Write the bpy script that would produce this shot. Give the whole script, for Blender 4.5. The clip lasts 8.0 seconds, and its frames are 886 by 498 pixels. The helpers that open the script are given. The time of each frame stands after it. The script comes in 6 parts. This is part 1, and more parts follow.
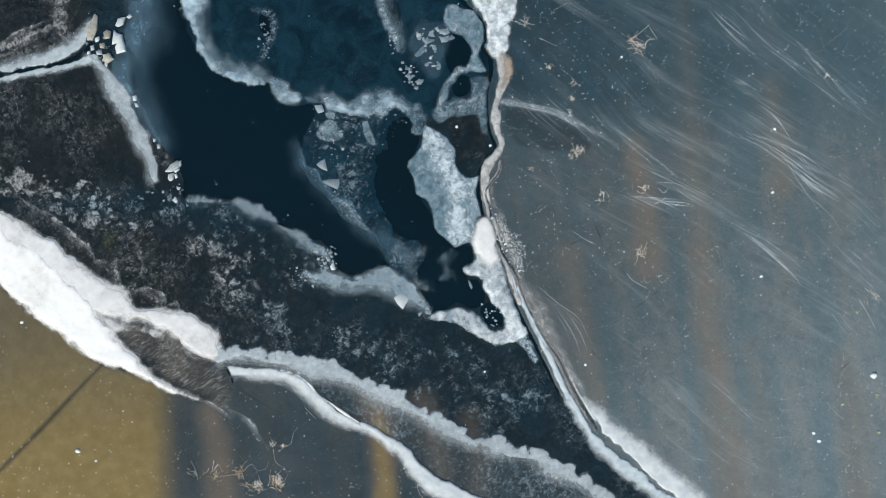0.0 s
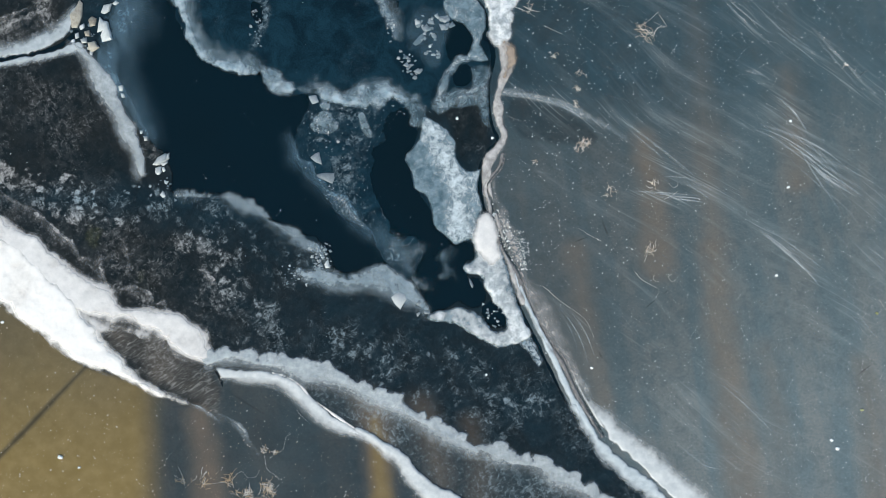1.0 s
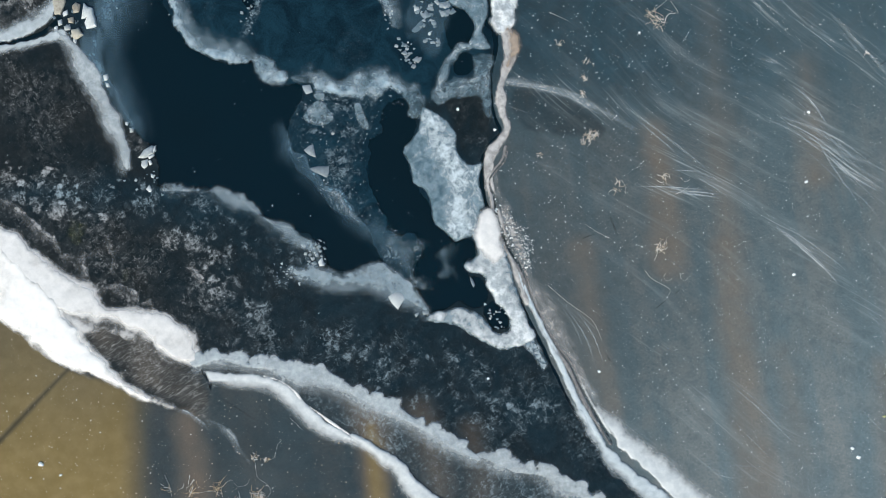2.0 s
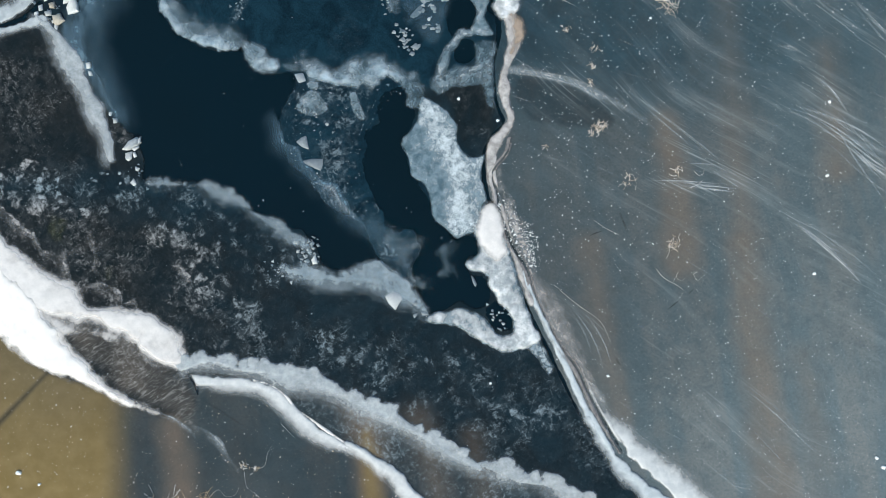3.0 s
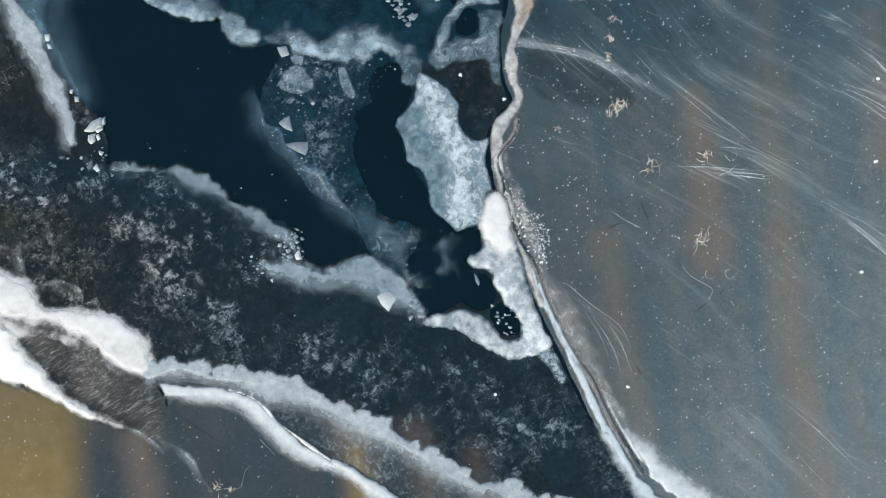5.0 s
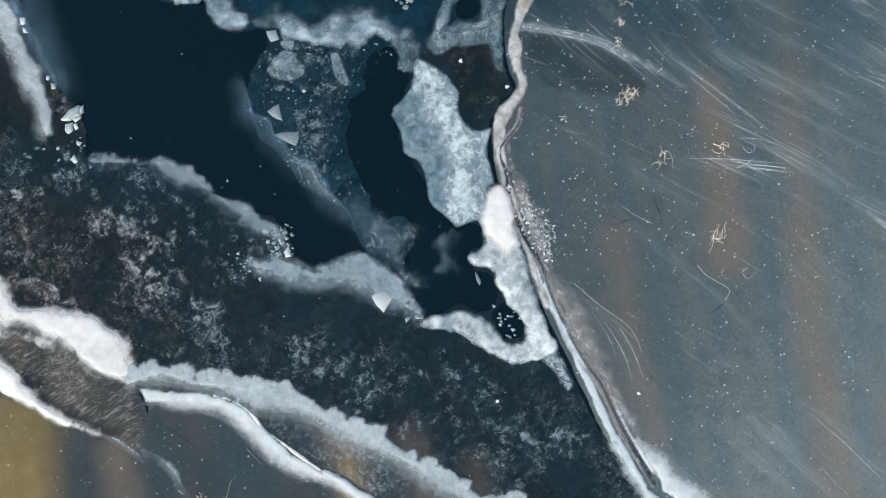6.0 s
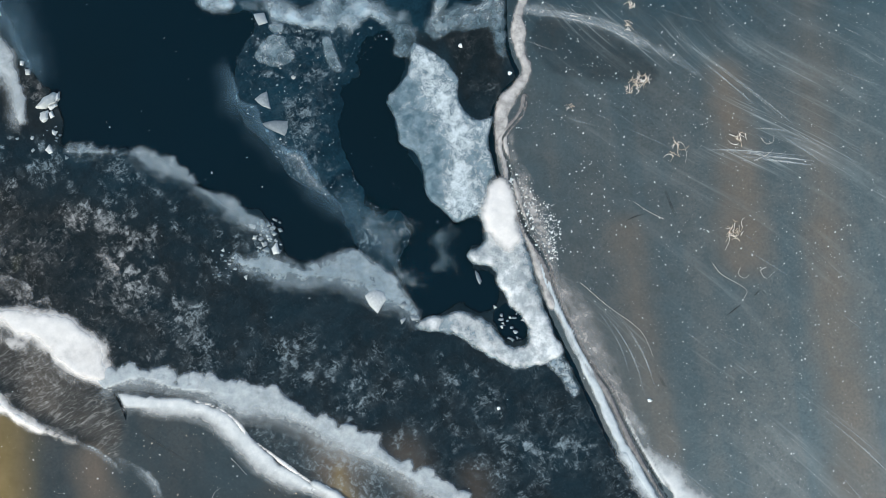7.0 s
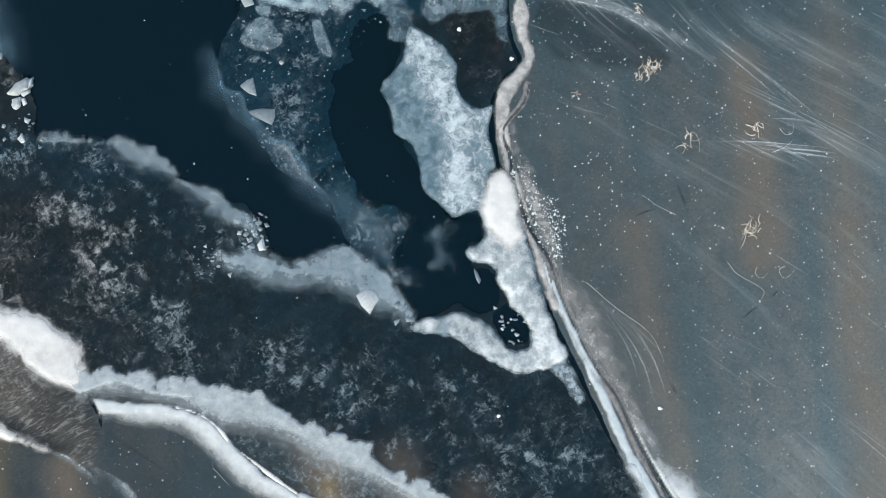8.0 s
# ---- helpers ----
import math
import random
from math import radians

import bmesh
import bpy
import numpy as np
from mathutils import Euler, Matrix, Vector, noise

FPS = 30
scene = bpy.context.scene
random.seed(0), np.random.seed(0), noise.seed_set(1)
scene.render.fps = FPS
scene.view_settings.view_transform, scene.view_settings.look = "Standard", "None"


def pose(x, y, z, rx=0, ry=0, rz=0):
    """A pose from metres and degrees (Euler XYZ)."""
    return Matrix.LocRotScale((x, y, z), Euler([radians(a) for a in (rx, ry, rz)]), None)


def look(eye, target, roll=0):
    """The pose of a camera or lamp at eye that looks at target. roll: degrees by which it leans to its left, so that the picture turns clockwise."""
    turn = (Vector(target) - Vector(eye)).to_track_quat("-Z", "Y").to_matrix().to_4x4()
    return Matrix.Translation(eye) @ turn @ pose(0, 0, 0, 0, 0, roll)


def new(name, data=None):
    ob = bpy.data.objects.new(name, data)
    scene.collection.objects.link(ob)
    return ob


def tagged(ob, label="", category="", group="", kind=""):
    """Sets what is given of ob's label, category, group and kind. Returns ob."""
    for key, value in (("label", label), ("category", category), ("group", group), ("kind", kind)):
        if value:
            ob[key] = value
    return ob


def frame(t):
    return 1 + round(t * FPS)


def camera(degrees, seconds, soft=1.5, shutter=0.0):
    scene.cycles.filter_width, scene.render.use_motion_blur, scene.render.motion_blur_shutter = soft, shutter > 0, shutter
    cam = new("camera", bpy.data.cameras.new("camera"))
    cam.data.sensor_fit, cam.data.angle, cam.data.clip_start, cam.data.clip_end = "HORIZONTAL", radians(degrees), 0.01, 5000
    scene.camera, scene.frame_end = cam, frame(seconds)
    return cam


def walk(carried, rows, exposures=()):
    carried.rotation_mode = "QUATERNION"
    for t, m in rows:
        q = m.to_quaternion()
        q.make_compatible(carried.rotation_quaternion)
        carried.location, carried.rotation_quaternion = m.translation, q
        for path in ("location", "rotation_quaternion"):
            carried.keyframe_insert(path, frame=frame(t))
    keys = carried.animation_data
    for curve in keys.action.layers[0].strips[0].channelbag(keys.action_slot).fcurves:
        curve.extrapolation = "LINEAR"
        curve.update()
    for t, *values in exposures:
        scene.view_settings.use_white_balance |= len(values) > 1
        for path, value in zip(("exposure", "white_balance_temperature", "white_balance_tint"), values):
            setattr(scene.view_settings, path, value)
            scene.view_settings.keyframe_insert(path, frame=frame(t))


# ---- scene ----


cam = camera(66.0, 8.0, soft=0.65)
ROWS = [
    (0, 0.000, 0.000, 60.363, -0.000, -0.000, 0.000),
    (0.5, 0.135, -0.245, 59.020, 0.118, 0.109, 0.046),
    (1, 0.256, -0.483, 57.647, 0.241, 0.219, 0.085),
    (1.5, 0.367, -0.713, 56.250, 0.366, 0.329, 0.121),
    (2.25, 0.513, -1.042, 54.118, 0.558, 0.491, 0.170),
    (3, 0.643, -1.351, 51.959, 0.750, 0.650, 0.218),
    (3.5, 0.722, -1.545, 50.514, 0.877, 0.751, 0.251),
    (4, 0.797, -1.729, 49.070, 1.001, 0.849, 0.287),
    (4.5, 0.870, -1.903, 47.632, 1.121, 0.943, 0.328),
    (5.25, 0.977, -2.143, 45.498, 1.292, 1.073, 0.401),
    (6, 1.088, -2.358, 43.407, 1.449, 1.188, 0.493),
    (6.5, 1.165, -2.487, 42.046, 1.543, 1.256, 0.566),
    (7, 1.248, -2.603, 40.717, 1.629, 1.316, 0.651),
    (7.5, 1.338, -2.706, 39.426, 1.704, 1.367, 0.749),
    (8, 1.435, -2.796, 38.177, 1.768, 1.408, 0.862),
]
KELVIN, TINT = 6570.0, 2.0
walk(cam, [(t, pose(x, y, z, pitch, roll, yaw)) for t, x, y, z, pitch, roll, yaw in ROWS],
     [(0.0, 0.54, KELVIN, TINT), (3.0, 0.65, KELVIN, TINT), (8.0, 0.67, KELVIN, TINT)])

# ---- world and sun ----
SUN_HEIGHT, SUN_FROM = 34.0, 205.0
world = bpy.data.worlds.new("sky")
scene.world = world
world.use_nodes = True
sky = world.node_tree.nodes.new("ShaderNodeTexSky")
sky.sky_type, sky.sun_disc = "NISHITA", False
sky.sun_elevation, sky.sun_rotation = radians(SUN_HEIGHT), radians(SUN_FROM)
backing = world.node_tree.nodes["Background"]
backing.inputs["Strength"].default_value = 0.12
world.node_tree.links.new(sky.outputs["Color"], backing.inputs["Color"])
sun = new("sun", bpy.data.lights.new("sun", "SUN"))
sun.data.energy, sun.data.angle, sun.data.color = 2.6, radians(1.5), (1.0, 0.95, 0.88)
way_to_sun = Vector((math.sin(radians(SUN_FROM)) * math.cos(radians(SUN_HEIGHT)),
                     math.cos(radians(SUN_FROM)) * math.cos(radians(SUN_HEIGHT)), math.sin(radians(SUN_HEIGHT))))
sun.matrix_world = look(way_to_sun * 200, (0, 0, 0))


# ---- node helpers ----
class Nodes:
    """A material's node tree, with short calls for the nodes used here."""

    def __init__(self, name):
        self.material = bpy.data.materials.new(name)
        self.material.use_nodes = True
        self.tree = self.material.node_tree
        self.tree.nodes.clear()

    def add(self, kind, **sockets):
        node = self.tree.nodes.new(kind)
        for key, value in sockets.items():
            self.put(node.inputs[key.replace("_", " ")], value)
        return node

    def put(self, socket, value):
        if isinstance(value, bpy.types.NodeSocket):
            self.tree.links.new(value, socket)
        else:
            socket.default_value = value

    def place(self, scale=(1, 1, 1), turn=0.0):
        node = self.add("ShaderNodeMapping", Vector=self.add("ShaderNodeNewGeometry").outputs["Position"])
        node.inputs["Scale"].default_value = scale
        node.inputs["Rotation"].default_value = (0, 0, radians(turn))
        return node.outputs["Vector"]

    def drawn(self, scale, turn):
        """Coordinates turned first and stretched after, for grain that runs at an angle."""
        node = self.add("ShaderNodeVectorMath")
        node.operation = "MULTIPLY"
        self.put(node.inputs[0], self.place((1, 1, 1), turn))
        node.inputs[1].default_value = scale
        return node.outputs[0]

    def noise(self, scale, detail=4.0, rough=0.6, vector=None, warp=0.0):
        node = self.add("ShaderNodeTexNoise", Vector=vector or self.place(), Scale=scale, Detail=detail, Roughness=rough,
                        Distortion=warp)
        return node.outputs["Fac"]

    def math(self, op, a, b=0.0, clamp=False):
        node = self.add("ShaderNodeMath")
        node.operation, node.use_clamp = op, clamp
        self.put(node.inputs[0], a)
        self.put(node.inputs[1], b)
        return node.outputs[0]

    def span(self, value, a, b, c=0.0, d=1.0):
        node = self.add("ShaderNodeMapRange", Value=value, From_Min=a, From_Max=b, To_Min=c, To_Max=d)
        node.interpolation_type = "SMOOTHSTEP"
        return node.outputs["Result"]

    def mix(self, factor, a, b):
        node = self.add("ShaderNodeMix")
        node.data_type = "RGBA"
        for socket, value in ((node.inputs[0], factor), (node.inputs[6], a), (node.inputs[7], b)):
            self.put(socket, value)
        return node.outputs[2]

    def field(self, name):
        node = self.add("ShaderNodeAttribute")
        node.attribute_name = name
        return node.outputs["Fac"]

    def bump(self, height, strength, distance):
        return self.add("ShaderNodeBump", Height=height, Strength=strength, Distance=distance).outputs["Normal"]

    def done(self, shader):
        self.tree.links.new(shader, self.add("ShaderNodeOutputMaterial").inputs["Surface"])
        return self.material


def rgb(r, g, b):
    return (r, g, b, 1.0)


# ---- materials ----
def water_material():
    n = Nodes("lake water")
    tint = n.mix(n.span(n.noise(0.06, 3), 0.35, 0.7), rgb(0.0014, 0.0084, 0.0124), rgb(0.0012, 0.0094, 0.0148))
    shader = n.add("ShaderNodeBsdfPrincipled", Base_Color=tint, Roughness=0.06, IOR=1.333,
                   Normal=n.bump(n.noise(2.2, 3), 0.05, 0.05))
    return n.done(shader.outputs[0])


def ice_material():
    """Lake ice: dark and clear, milky, sandy below or frosted, with sunlit brown and yellow painted in, by the fields
    on the mesh, broken up by fine grain.
    """
    n = Nodes("lake ice")
    fine, grain, broad = n.noise(7.0, 6, 0.7), n.noise(26.0, 3, 0.7), n.noise(0.35, 5)
    clear = n.mix(n.span(broad, 0.35, 0.68), rgb(0.0066, 0.0100, 0.0098), rgb(0.0132, 0.0138, 0.0115))
    clear = n.mix(n.span(fine, 0.45, 0.8, 0.0, 0.5), clear, rgb(0.0175, 0.0205, 0.0205))
    smoke = n.math("ADD", n.math("MULTIPLY", n.noise(0.45, 7, 0.66, warp=0.8), 0.65), n.math("MULTIPLY", fine, 0.35))
    teal = n.mix(n.span(smoke, 0.36, 0.66), rgb(0.0026, 0.0115, 0.0180), rgb(0.0090, 0.0335, 0.0505))
    base = n.mix(n.field("teal"), clear, teal)
    # Leaning warm and cool bands: sun strips and tree shade put into the colour.
    bands = n.noise(1.0, 4, 0.55, n.drawn((0.38, 0.040, 1.0), -11), 0.25)
    milk = n.mix(n.span(n.math("ADD", n.math("MULTIPLY", bands, 0.7), n.math("MULTIPLY", broad, 0.3)), 0.41, 0.59), rgb(0.150, 0.186, 0.198), rgb(0.246, 0.232, 0.212))
    milk = n.mix(n.span(fine, 0.35, 0.72, 0.0, 0.5), milk, rgb(0.080, 0.100, 0.106))
    milk = n.mix(n.span(n.noise(1.2, 9, 0.75), 0.50, 0.75, 0.0, 0.45), milk, rgb(0.085, 0.098, 0.100))
    milk = n.mix(n.span(n.noise(5.0, 10, 0.80), 0.46, 0.66, 0.0, 0.55), milk, rgb(0.085, 0.095, 0.098))
    milk = n.mix(n.span(grain, 0.48, 0.70, 0.0, 0.5), milk, rgb(0.29, 0.30, 0.295))
    milk = n.mix(n.span(n.noise(6.5, 3, 0.6), 0.50, 0.66, 0.0, 0.30), milk, rgb(0.29, 0.305, 0.30))
    milk = n.mix(n.span(n.noise(4.6, 4, 0.65, warp=0.4), 0.52, 0.68, 0.0, 0.42), milk, rgb(0.075, 0.088, 0.092))
    milk = n.mix(n.span(n.noise(0.75, 7, 0.70, warp=0.5), 0.47, 0.64, 0.0, 0.48), milk, rgb(0.105, 0.122, 0.126))
    milk = n.mix(n.span(n.noise(11.0, 2, 0.5, warp=0.6), 0.64, 0.74, 0.0, 0.5), milk, rgb(0.40, 0.41, 0.40))
    milk = n.mix(n.span(n.noise(8.0, 3, 0.6, warp=0.8), 0.64, 0.74, 0.0, 0.5), milk, rgb(0.060, 0.070, 0.072))
    milk = n.mix(n.math("MULTIPLY", n.field("teal"), 0.62), milk, rgb(0.088, 0.150, 0.172))
    base = n.mix(n.field("milk"), base, milk)
    # Brown: sun strips put into the ice colour, and a tone on scoured ice.
    brown_tint = n.mix(n.span(fine, 0.3, 0.75), rgb(0.215, 0.158, 0.112), rgb(0.160, 0.118, 0.086))
    base = n.mix(n.field("brown_tint"), base, brown_tint)
    # Sandy bed colour with the warm sunlight already put into it.
    sunlit_sand = n.mix(n.span(n.noise(0.8, 8, 0.62), 0.3, 0.75), rgb(0.205, 0.141, 0.046), rgb(0.264, 0.186, 0.075))
    sunlit_sand = n.mix(n.span(grain, 0.5, 0.8, 0.0, 0.3), sunlit_sand, rgb(0.27, 0.215, 0.12))
    base = n.mix(n.field("sunlit_sand"), base, sunlit_sand)
    # frost: feathery clumps, their fibres turned this way and that
    frost = n.field("frost")
    one = n.noise(1.0, 8, 0.70, n.drawn((1.6, 5.6, 1.0), -35), 1.0)
    two = n.noise(1.0, 8, 0.70, n.drawn((1.7, 5.6, 1.0), 62), 1.2)
    swap = n.add("ShaderNodeMix", Factor=n.span(n.noise(0.6, 2), 0.42, 0.58), A=one, B=two)
    fibre = n.math("ADD", n.math("MULTIPLY", swap.outputs[0], 0.55), n.math("MULTIPLY", n.noise(4.2, 8, 0.70, warp=1.6), 0.45))
    broken = n.math("MULTIPLY", n.math("SUBTRACT", n.noise(2.6, 4, 0.60, warp=0.8), 0.5), 2.6)
    combed = n.math("MULTIPLY", n.math("SUBTRACT", n.math("ADD", n.math("MULTIPLY", fibre, 0.8), n.math("MULTIPLY", grain, 0.2)), 0.5), 5.0)
    dense = n.math("ADD", frost, n.math("ADD", broken, combed))
    flake = n.math("MULTIPLY", n.span(dense, 0.25, 1.35), n.span(frost, 0.02, 0.40))
    haze = n.math("ADD", n.math("MULTIPLY", flake, n.span(frost, 0.0, 1.0, 0.20, 0.72)), n.math("MULTIPLY", n.math("MULTIPLY", n.span(frost, 0.05, 0.5), n.span(n.noise(1.5, 6, 0.64, warp=0.5), 0.40, 0.68)), 0.085), True)
    base = n.mix(haze, base, n.mix(n.span(n.field("teal"), 0.12, 0.45), rgb(0.56, 0.535, 0.52), rgb(0.38, 0.47, 0.52)))
    brush = n.span(n.noise(1.0, 7, 0.66, n.drawn((1.3, 4.6, 1.0), -28), 1.1), 0.47, 0.68)
    brush = n.math("MULTIPLY", brush, n.span(n.noise(0.55, 5, 0.6, warp=0.6), 0.38, 0.62, 0.25, 1.2))
    base = n.mix(n.math("MULTIPLY", n.math("MULTIPLY", n.field("scour"), brush), 0.50), base, rgb(0.46, 0.44, 0.41))
    # blown wisps of fine snow, drawn out by the wind
    bent = n.add("ShaderNodeVectorMath")
    bent.operation = "MULTIPLY_ADD"
    n.put(bent.inputs[0], n.add("ShaderNodeTexNoise", Vector=n.place(), Scale=0.05, Detail=1.0).outputs["Color"])
    bent.inputs[1].default_value = (0.0, 9.0, 0.0)
    n.put(bent.inputs[2], n.place((1, 1, 1), 34))

    def drawn_out(stretch, low, high, detail):
        along = n.add("ShaderNodeVectorMath")
        along.operation = "MULTIPLY"
        n.put(along.inputs[0], bent.outputs[0])
        along.inputs[1].default_value = stretch
        return n.span(n.noise(1.0, detail, 0.62, along.outputs[0], 0.15), low, high)

    streak = drawn_out((0.055, 0.55, 1.0), 0.50, 0.78, 7)
    thread = drawn_out((0.11, 5.0, 1.0), 0.54, 0.74, 5)
    thin = drawn_out((0.08, 2.2, 1.0), 0.56, 0.78, 6)
    wisp = n.math("ADD", n.math("MULTIPLY", n.math("MULTIPLY", streak, n.span(fine, 0.30, 0.70, 0.35, 1.3)), 0.24), n.math("MULTIPLY", n.math("MULTIPLY", thread, n.math("ADD", streak, 0.05)), 0.58))
    wisp = n.math("ADD", wisp, n.math("MULTIPLY", thin, 0.07))
    wisp = n.math("MULTIPLY", n.field("wisp"), wisp, True)
    blown = n.math("MULTIPLY", n.field("blown"), n.math("ADD", n.math("ADD", n.math("MULTIPLY", thread, 0.85), n.math("MULTIPLY", thin, 0.5)), 0.05))
    wisp = n.math("ADD", wisp, blown, True)
    base = n.mix(wisp, base, rgb(0.44, 0.47, 0.47))
    rough = n.span(haze, 0.0, 0.5, 0.22, 0.7)
    height = n.math("ADD", n.math("MULTIPLY", fine, 0.5), n.math("MULTIPLY", haze, 1.2))
    solid = n.add("ShaderNodeBsdfPrincipled", Base_Color=base, Roughness=rough, IOR=1.31, Normal=n.bump(height, 0.35, 0.03))
    edge = n.math("ADD", n.field("cover"), n.math("MULTIPLY", n.math("SUBTRACT", n.noise(3.5, 7, 0.68), 0.5), 0.6))
    blend = n.add("ShaderNodeMixShader", Fac=n.span(edge, 0.30, 0.62))
    n.put(blend.inputs[1], n.add("ShaderNodeBsdfTransparent").outputs[0])
    n.put(blend.inputs[2], solid.outputs[0])
    return n.done(blend.outputs[0])


def snow_material(name, colour, shade, low=0.06, high=0.95, tear=0.55, patchy=0.0, speckle=0.0, grain_size=14.0, lump_size=2.4, crumbs=0.25):
    """Snow or snow ice that thins out towards its torn edge, where the ice below shows through."""
    n = Nodes(name)
    fine, lumps = n.noise(grain_size, 6, 0.75), n.noise(lump_size, 10, 0.70)
    tone = n.mix(n.span(lumps, 0.36, 0.66), shade, colour)
    tone = n.mix(n.span(fine, 0.45, 0.75, 0.0, 0.4), tone, shade)
    if speckle:
        for size, share, level in ((3.6, 0.30, 0.55), (9.0, 0.36, 0.45)):
            cells = n.add("ShaderNodeTexVoronoi", Vector=n.place(), Scale=size)
            pick = n.add("ShaderNodeSeparateColor", Color=cells.outputs["Color"]).outputs[0]
            dots = n.math("MULTIPLY", n.span(cells.outputs["Distance"], 0.05, share, 1.0, 0.0), n.span(pick, 0.35, 0.9))
            tone = n.mix(n.math("MULTIPLY", dots, speckle * level), tone, rgb(0.90, 0.91, 0.91))
    body = n.add("ShaderNodeBsdfPrincipled", Base_Color=tone, Roughness=0.75,
                 Normal=n.bump(n.math("ADD", lumps, n.math("MULTIPLY", fine, 0.4)), 0.4, 0.05))
    cover = n.field("cover")
    ragged = n.math("ADD", n.math("MULTIPLY", n.math("SUBTRACT", n.noise(2.6, 8, 0.70), 0.5), 0.6 * tear),
                    n.math("MULTIPLY", n.math("SUBTRACT", n.noise(10.0, 7, 0.76), 0.5), crumbs * tear))
    thick = n.math("ADD", cover, n.math("MULTIPLY", ragged, n.span(cover, 0.0, 1.0, 1.0, 0.35)))
    shown = n.span(thick, low, high)
    if patchy:
        holes = n.span(n.math("ADD", n.math("MULTIPLY", n.noise(0.9, 4, 0.6), 0.5), n.math("MULTIPLY", n.noise(lump_size * 1.6, 9, 0.76), 0.5)), 0.40, 0.58, 1.0 - patchy, 1.0)
        shown = n.math("MULTIPLY", shown, holes)
    shown = n.math("MULTIPLY", shown, n.span(cover, 0.0, 0.12))
    blend = n.add("ShaderNodeMixShader", Fac=shown)
    n.put(blend.inputs[1], n.add("ShaderNodeBsdfTransparent").outputs[0])
    n.put(blend.inputs[2], body.outputs[0])
    return n.done(blend.outputs[0])


def floe_material():
    """A thin floe: dull blue-grey ice with a crisp edge, through which the water shows."""
    n = Nodes("thin floe ice")
    cover, cloud, fine = n.field("cover"), n.noise(1.3, 7, 0.66, warp=0.5), n.noise(9.0, 6, 0.72)
    tone = n.mix(n.span(cloud, 0.36, 0.66), rgb(0.068, 0.120, 0.150), rgb(0.170, 0.238, 0.278))
    tone = n.mix(n.span(fine, 0.45, 0.75, 0.0, 0.5), tone, rgb(0.24, 0.31, 0.35))
    body = n.add("ShaderNodeBsdfPrincipled", Base_Color=tone, Roughness=0.45, IOR=1.31, Normal=n.bump(fine, 0.3, 0.02))
    rim = n.math("ADD", cover, n.math("MULTIPLY", n.math("SUBTRACT", n.noise(4.5, 7, 0.68), 0.5), 0.22))
    shown = n.math("MULTIPLY", n.span(rim, 0.10, 0.32), n.span(n.math("ADD", cover, n.math("MULTIPLY", n.math("SUBTRACT", cloud, 0.5), 1.2)), 0.0, 1.0, 0.22, 1.0))
    blend = n.add("ShaderNodeMixShader", Fac=shown)
    n.put(blend.inputs[1], n.add("ShaderNodeBsdfTransparent").outputs[0])
    n.put(blend.inputs[2], body.outputs[0])
    return n.done(blend.outputs[0])


def crust_material(name, colour, shade):
    """A granular crust of frozen bubbles and snow that breaks up into single grains at its edge."""
    n = Nodes(name)
    cover, lumps, fine = n.field("cover"), n.noise(2.2, 8, 0.70, warp=0.4), n.noise(16.0, 6, 0.76)
    tone = n.mix(n.span(n.math("ADD", n.math("MULTIPLY", lumps, 0.6), n.math("MULTIPLY", fine, 0.4)), 0.38, 0.60), shade, colour)
    body = n.add("ShaderNodeBsdfPrincipled", Base_Color=tone, Roughness=0.75, Normal=n.bump(n.math("ADD", lumps, fine), 0.45, 0.04))
    uneven = n.math("ADD", n.math("MULTIPLY", n.math("SUBTRACT", lumps, 0.5), 1.7), n.math("MULTIPLY", n.math("SUBTRACT", fine, 0.5), 1.1))
    shown = n.math("MULTIPLY", n.span(n.math("ADD", cover, uneven), 0.10, 1.15), 0.88)
    for size, share in ((4.0, 0.24), (9.0, 0.30)):
        cells = n.add("ShaderNodeTexVoronoi", Vector=n.place(), Scale=size)
        pick = n.add("ShaderNodeSeparateColor", Color=cells.outputs["Color"]).outputs[0]
        dots = n.math("MULTIPLY", n.span(cells.outputs["Distance"], 0.06, share, 1.0, 0.0), n.span(pick, 0.45, 0.9))
        shown = n.math("MAXIMUM", shown, n.math("MULTIPLY", n.math("MULTIPLY", dots, n.span(cover, 0.04, 0.45)), 0.85))
    shown = n.math("MULTIPLY", shown, n.span(cover, 0.0, 0.15))
    blend = n.add("ShaderNodeMixShader", Fac=shown)
    n.put(blend.inputs[1], n.add("ShaderNodeBsdfTransparent").outputs[0])
    n.put(blend.inputs[2], body.outputs[0])
    return n.done(blend.outputs[0])


def solid_material(name, one, two, scale, rough=0.5, bump=0.3, depth=0.01):
    n = Nodes(name)
    grain = n.noise(scale, 5, 0.65)
    pick = n.add("ShaderNodeObjectInfo").outputs["Random"]
    tone = n.mix(n.span(n.math("ADD", n.math("MULTIPLY", grain, 0.7), n.math("MULTIPLY", pick, 0.3)), 0.3, 0.7), one, two)
    shader = n.add("ShaderNodeBsdfPrincipled", Base_Color=tone, Roughness=rough, Normal=n.bump(grain, bump, depth))
    return n.done(shader.outputs[0])


WATER = water_material()
ICE = ice_material()
# Bright drifts and greyer ridges: sun and shade put into the snow colours.
SNOW = snow_material("deep snow", rgb(0.95, 0.895, 0.845), rgb(0.91, 0.855, 0.805), 0.08, 0.85, 0.9)
PALE_SNOW = snow_material("pale snow", rgb(0.83, 0.785, 0.755), rgb(0.71, 0.675, 0.65), 0.06, 0.90, 1.1, lump_size=1.1)
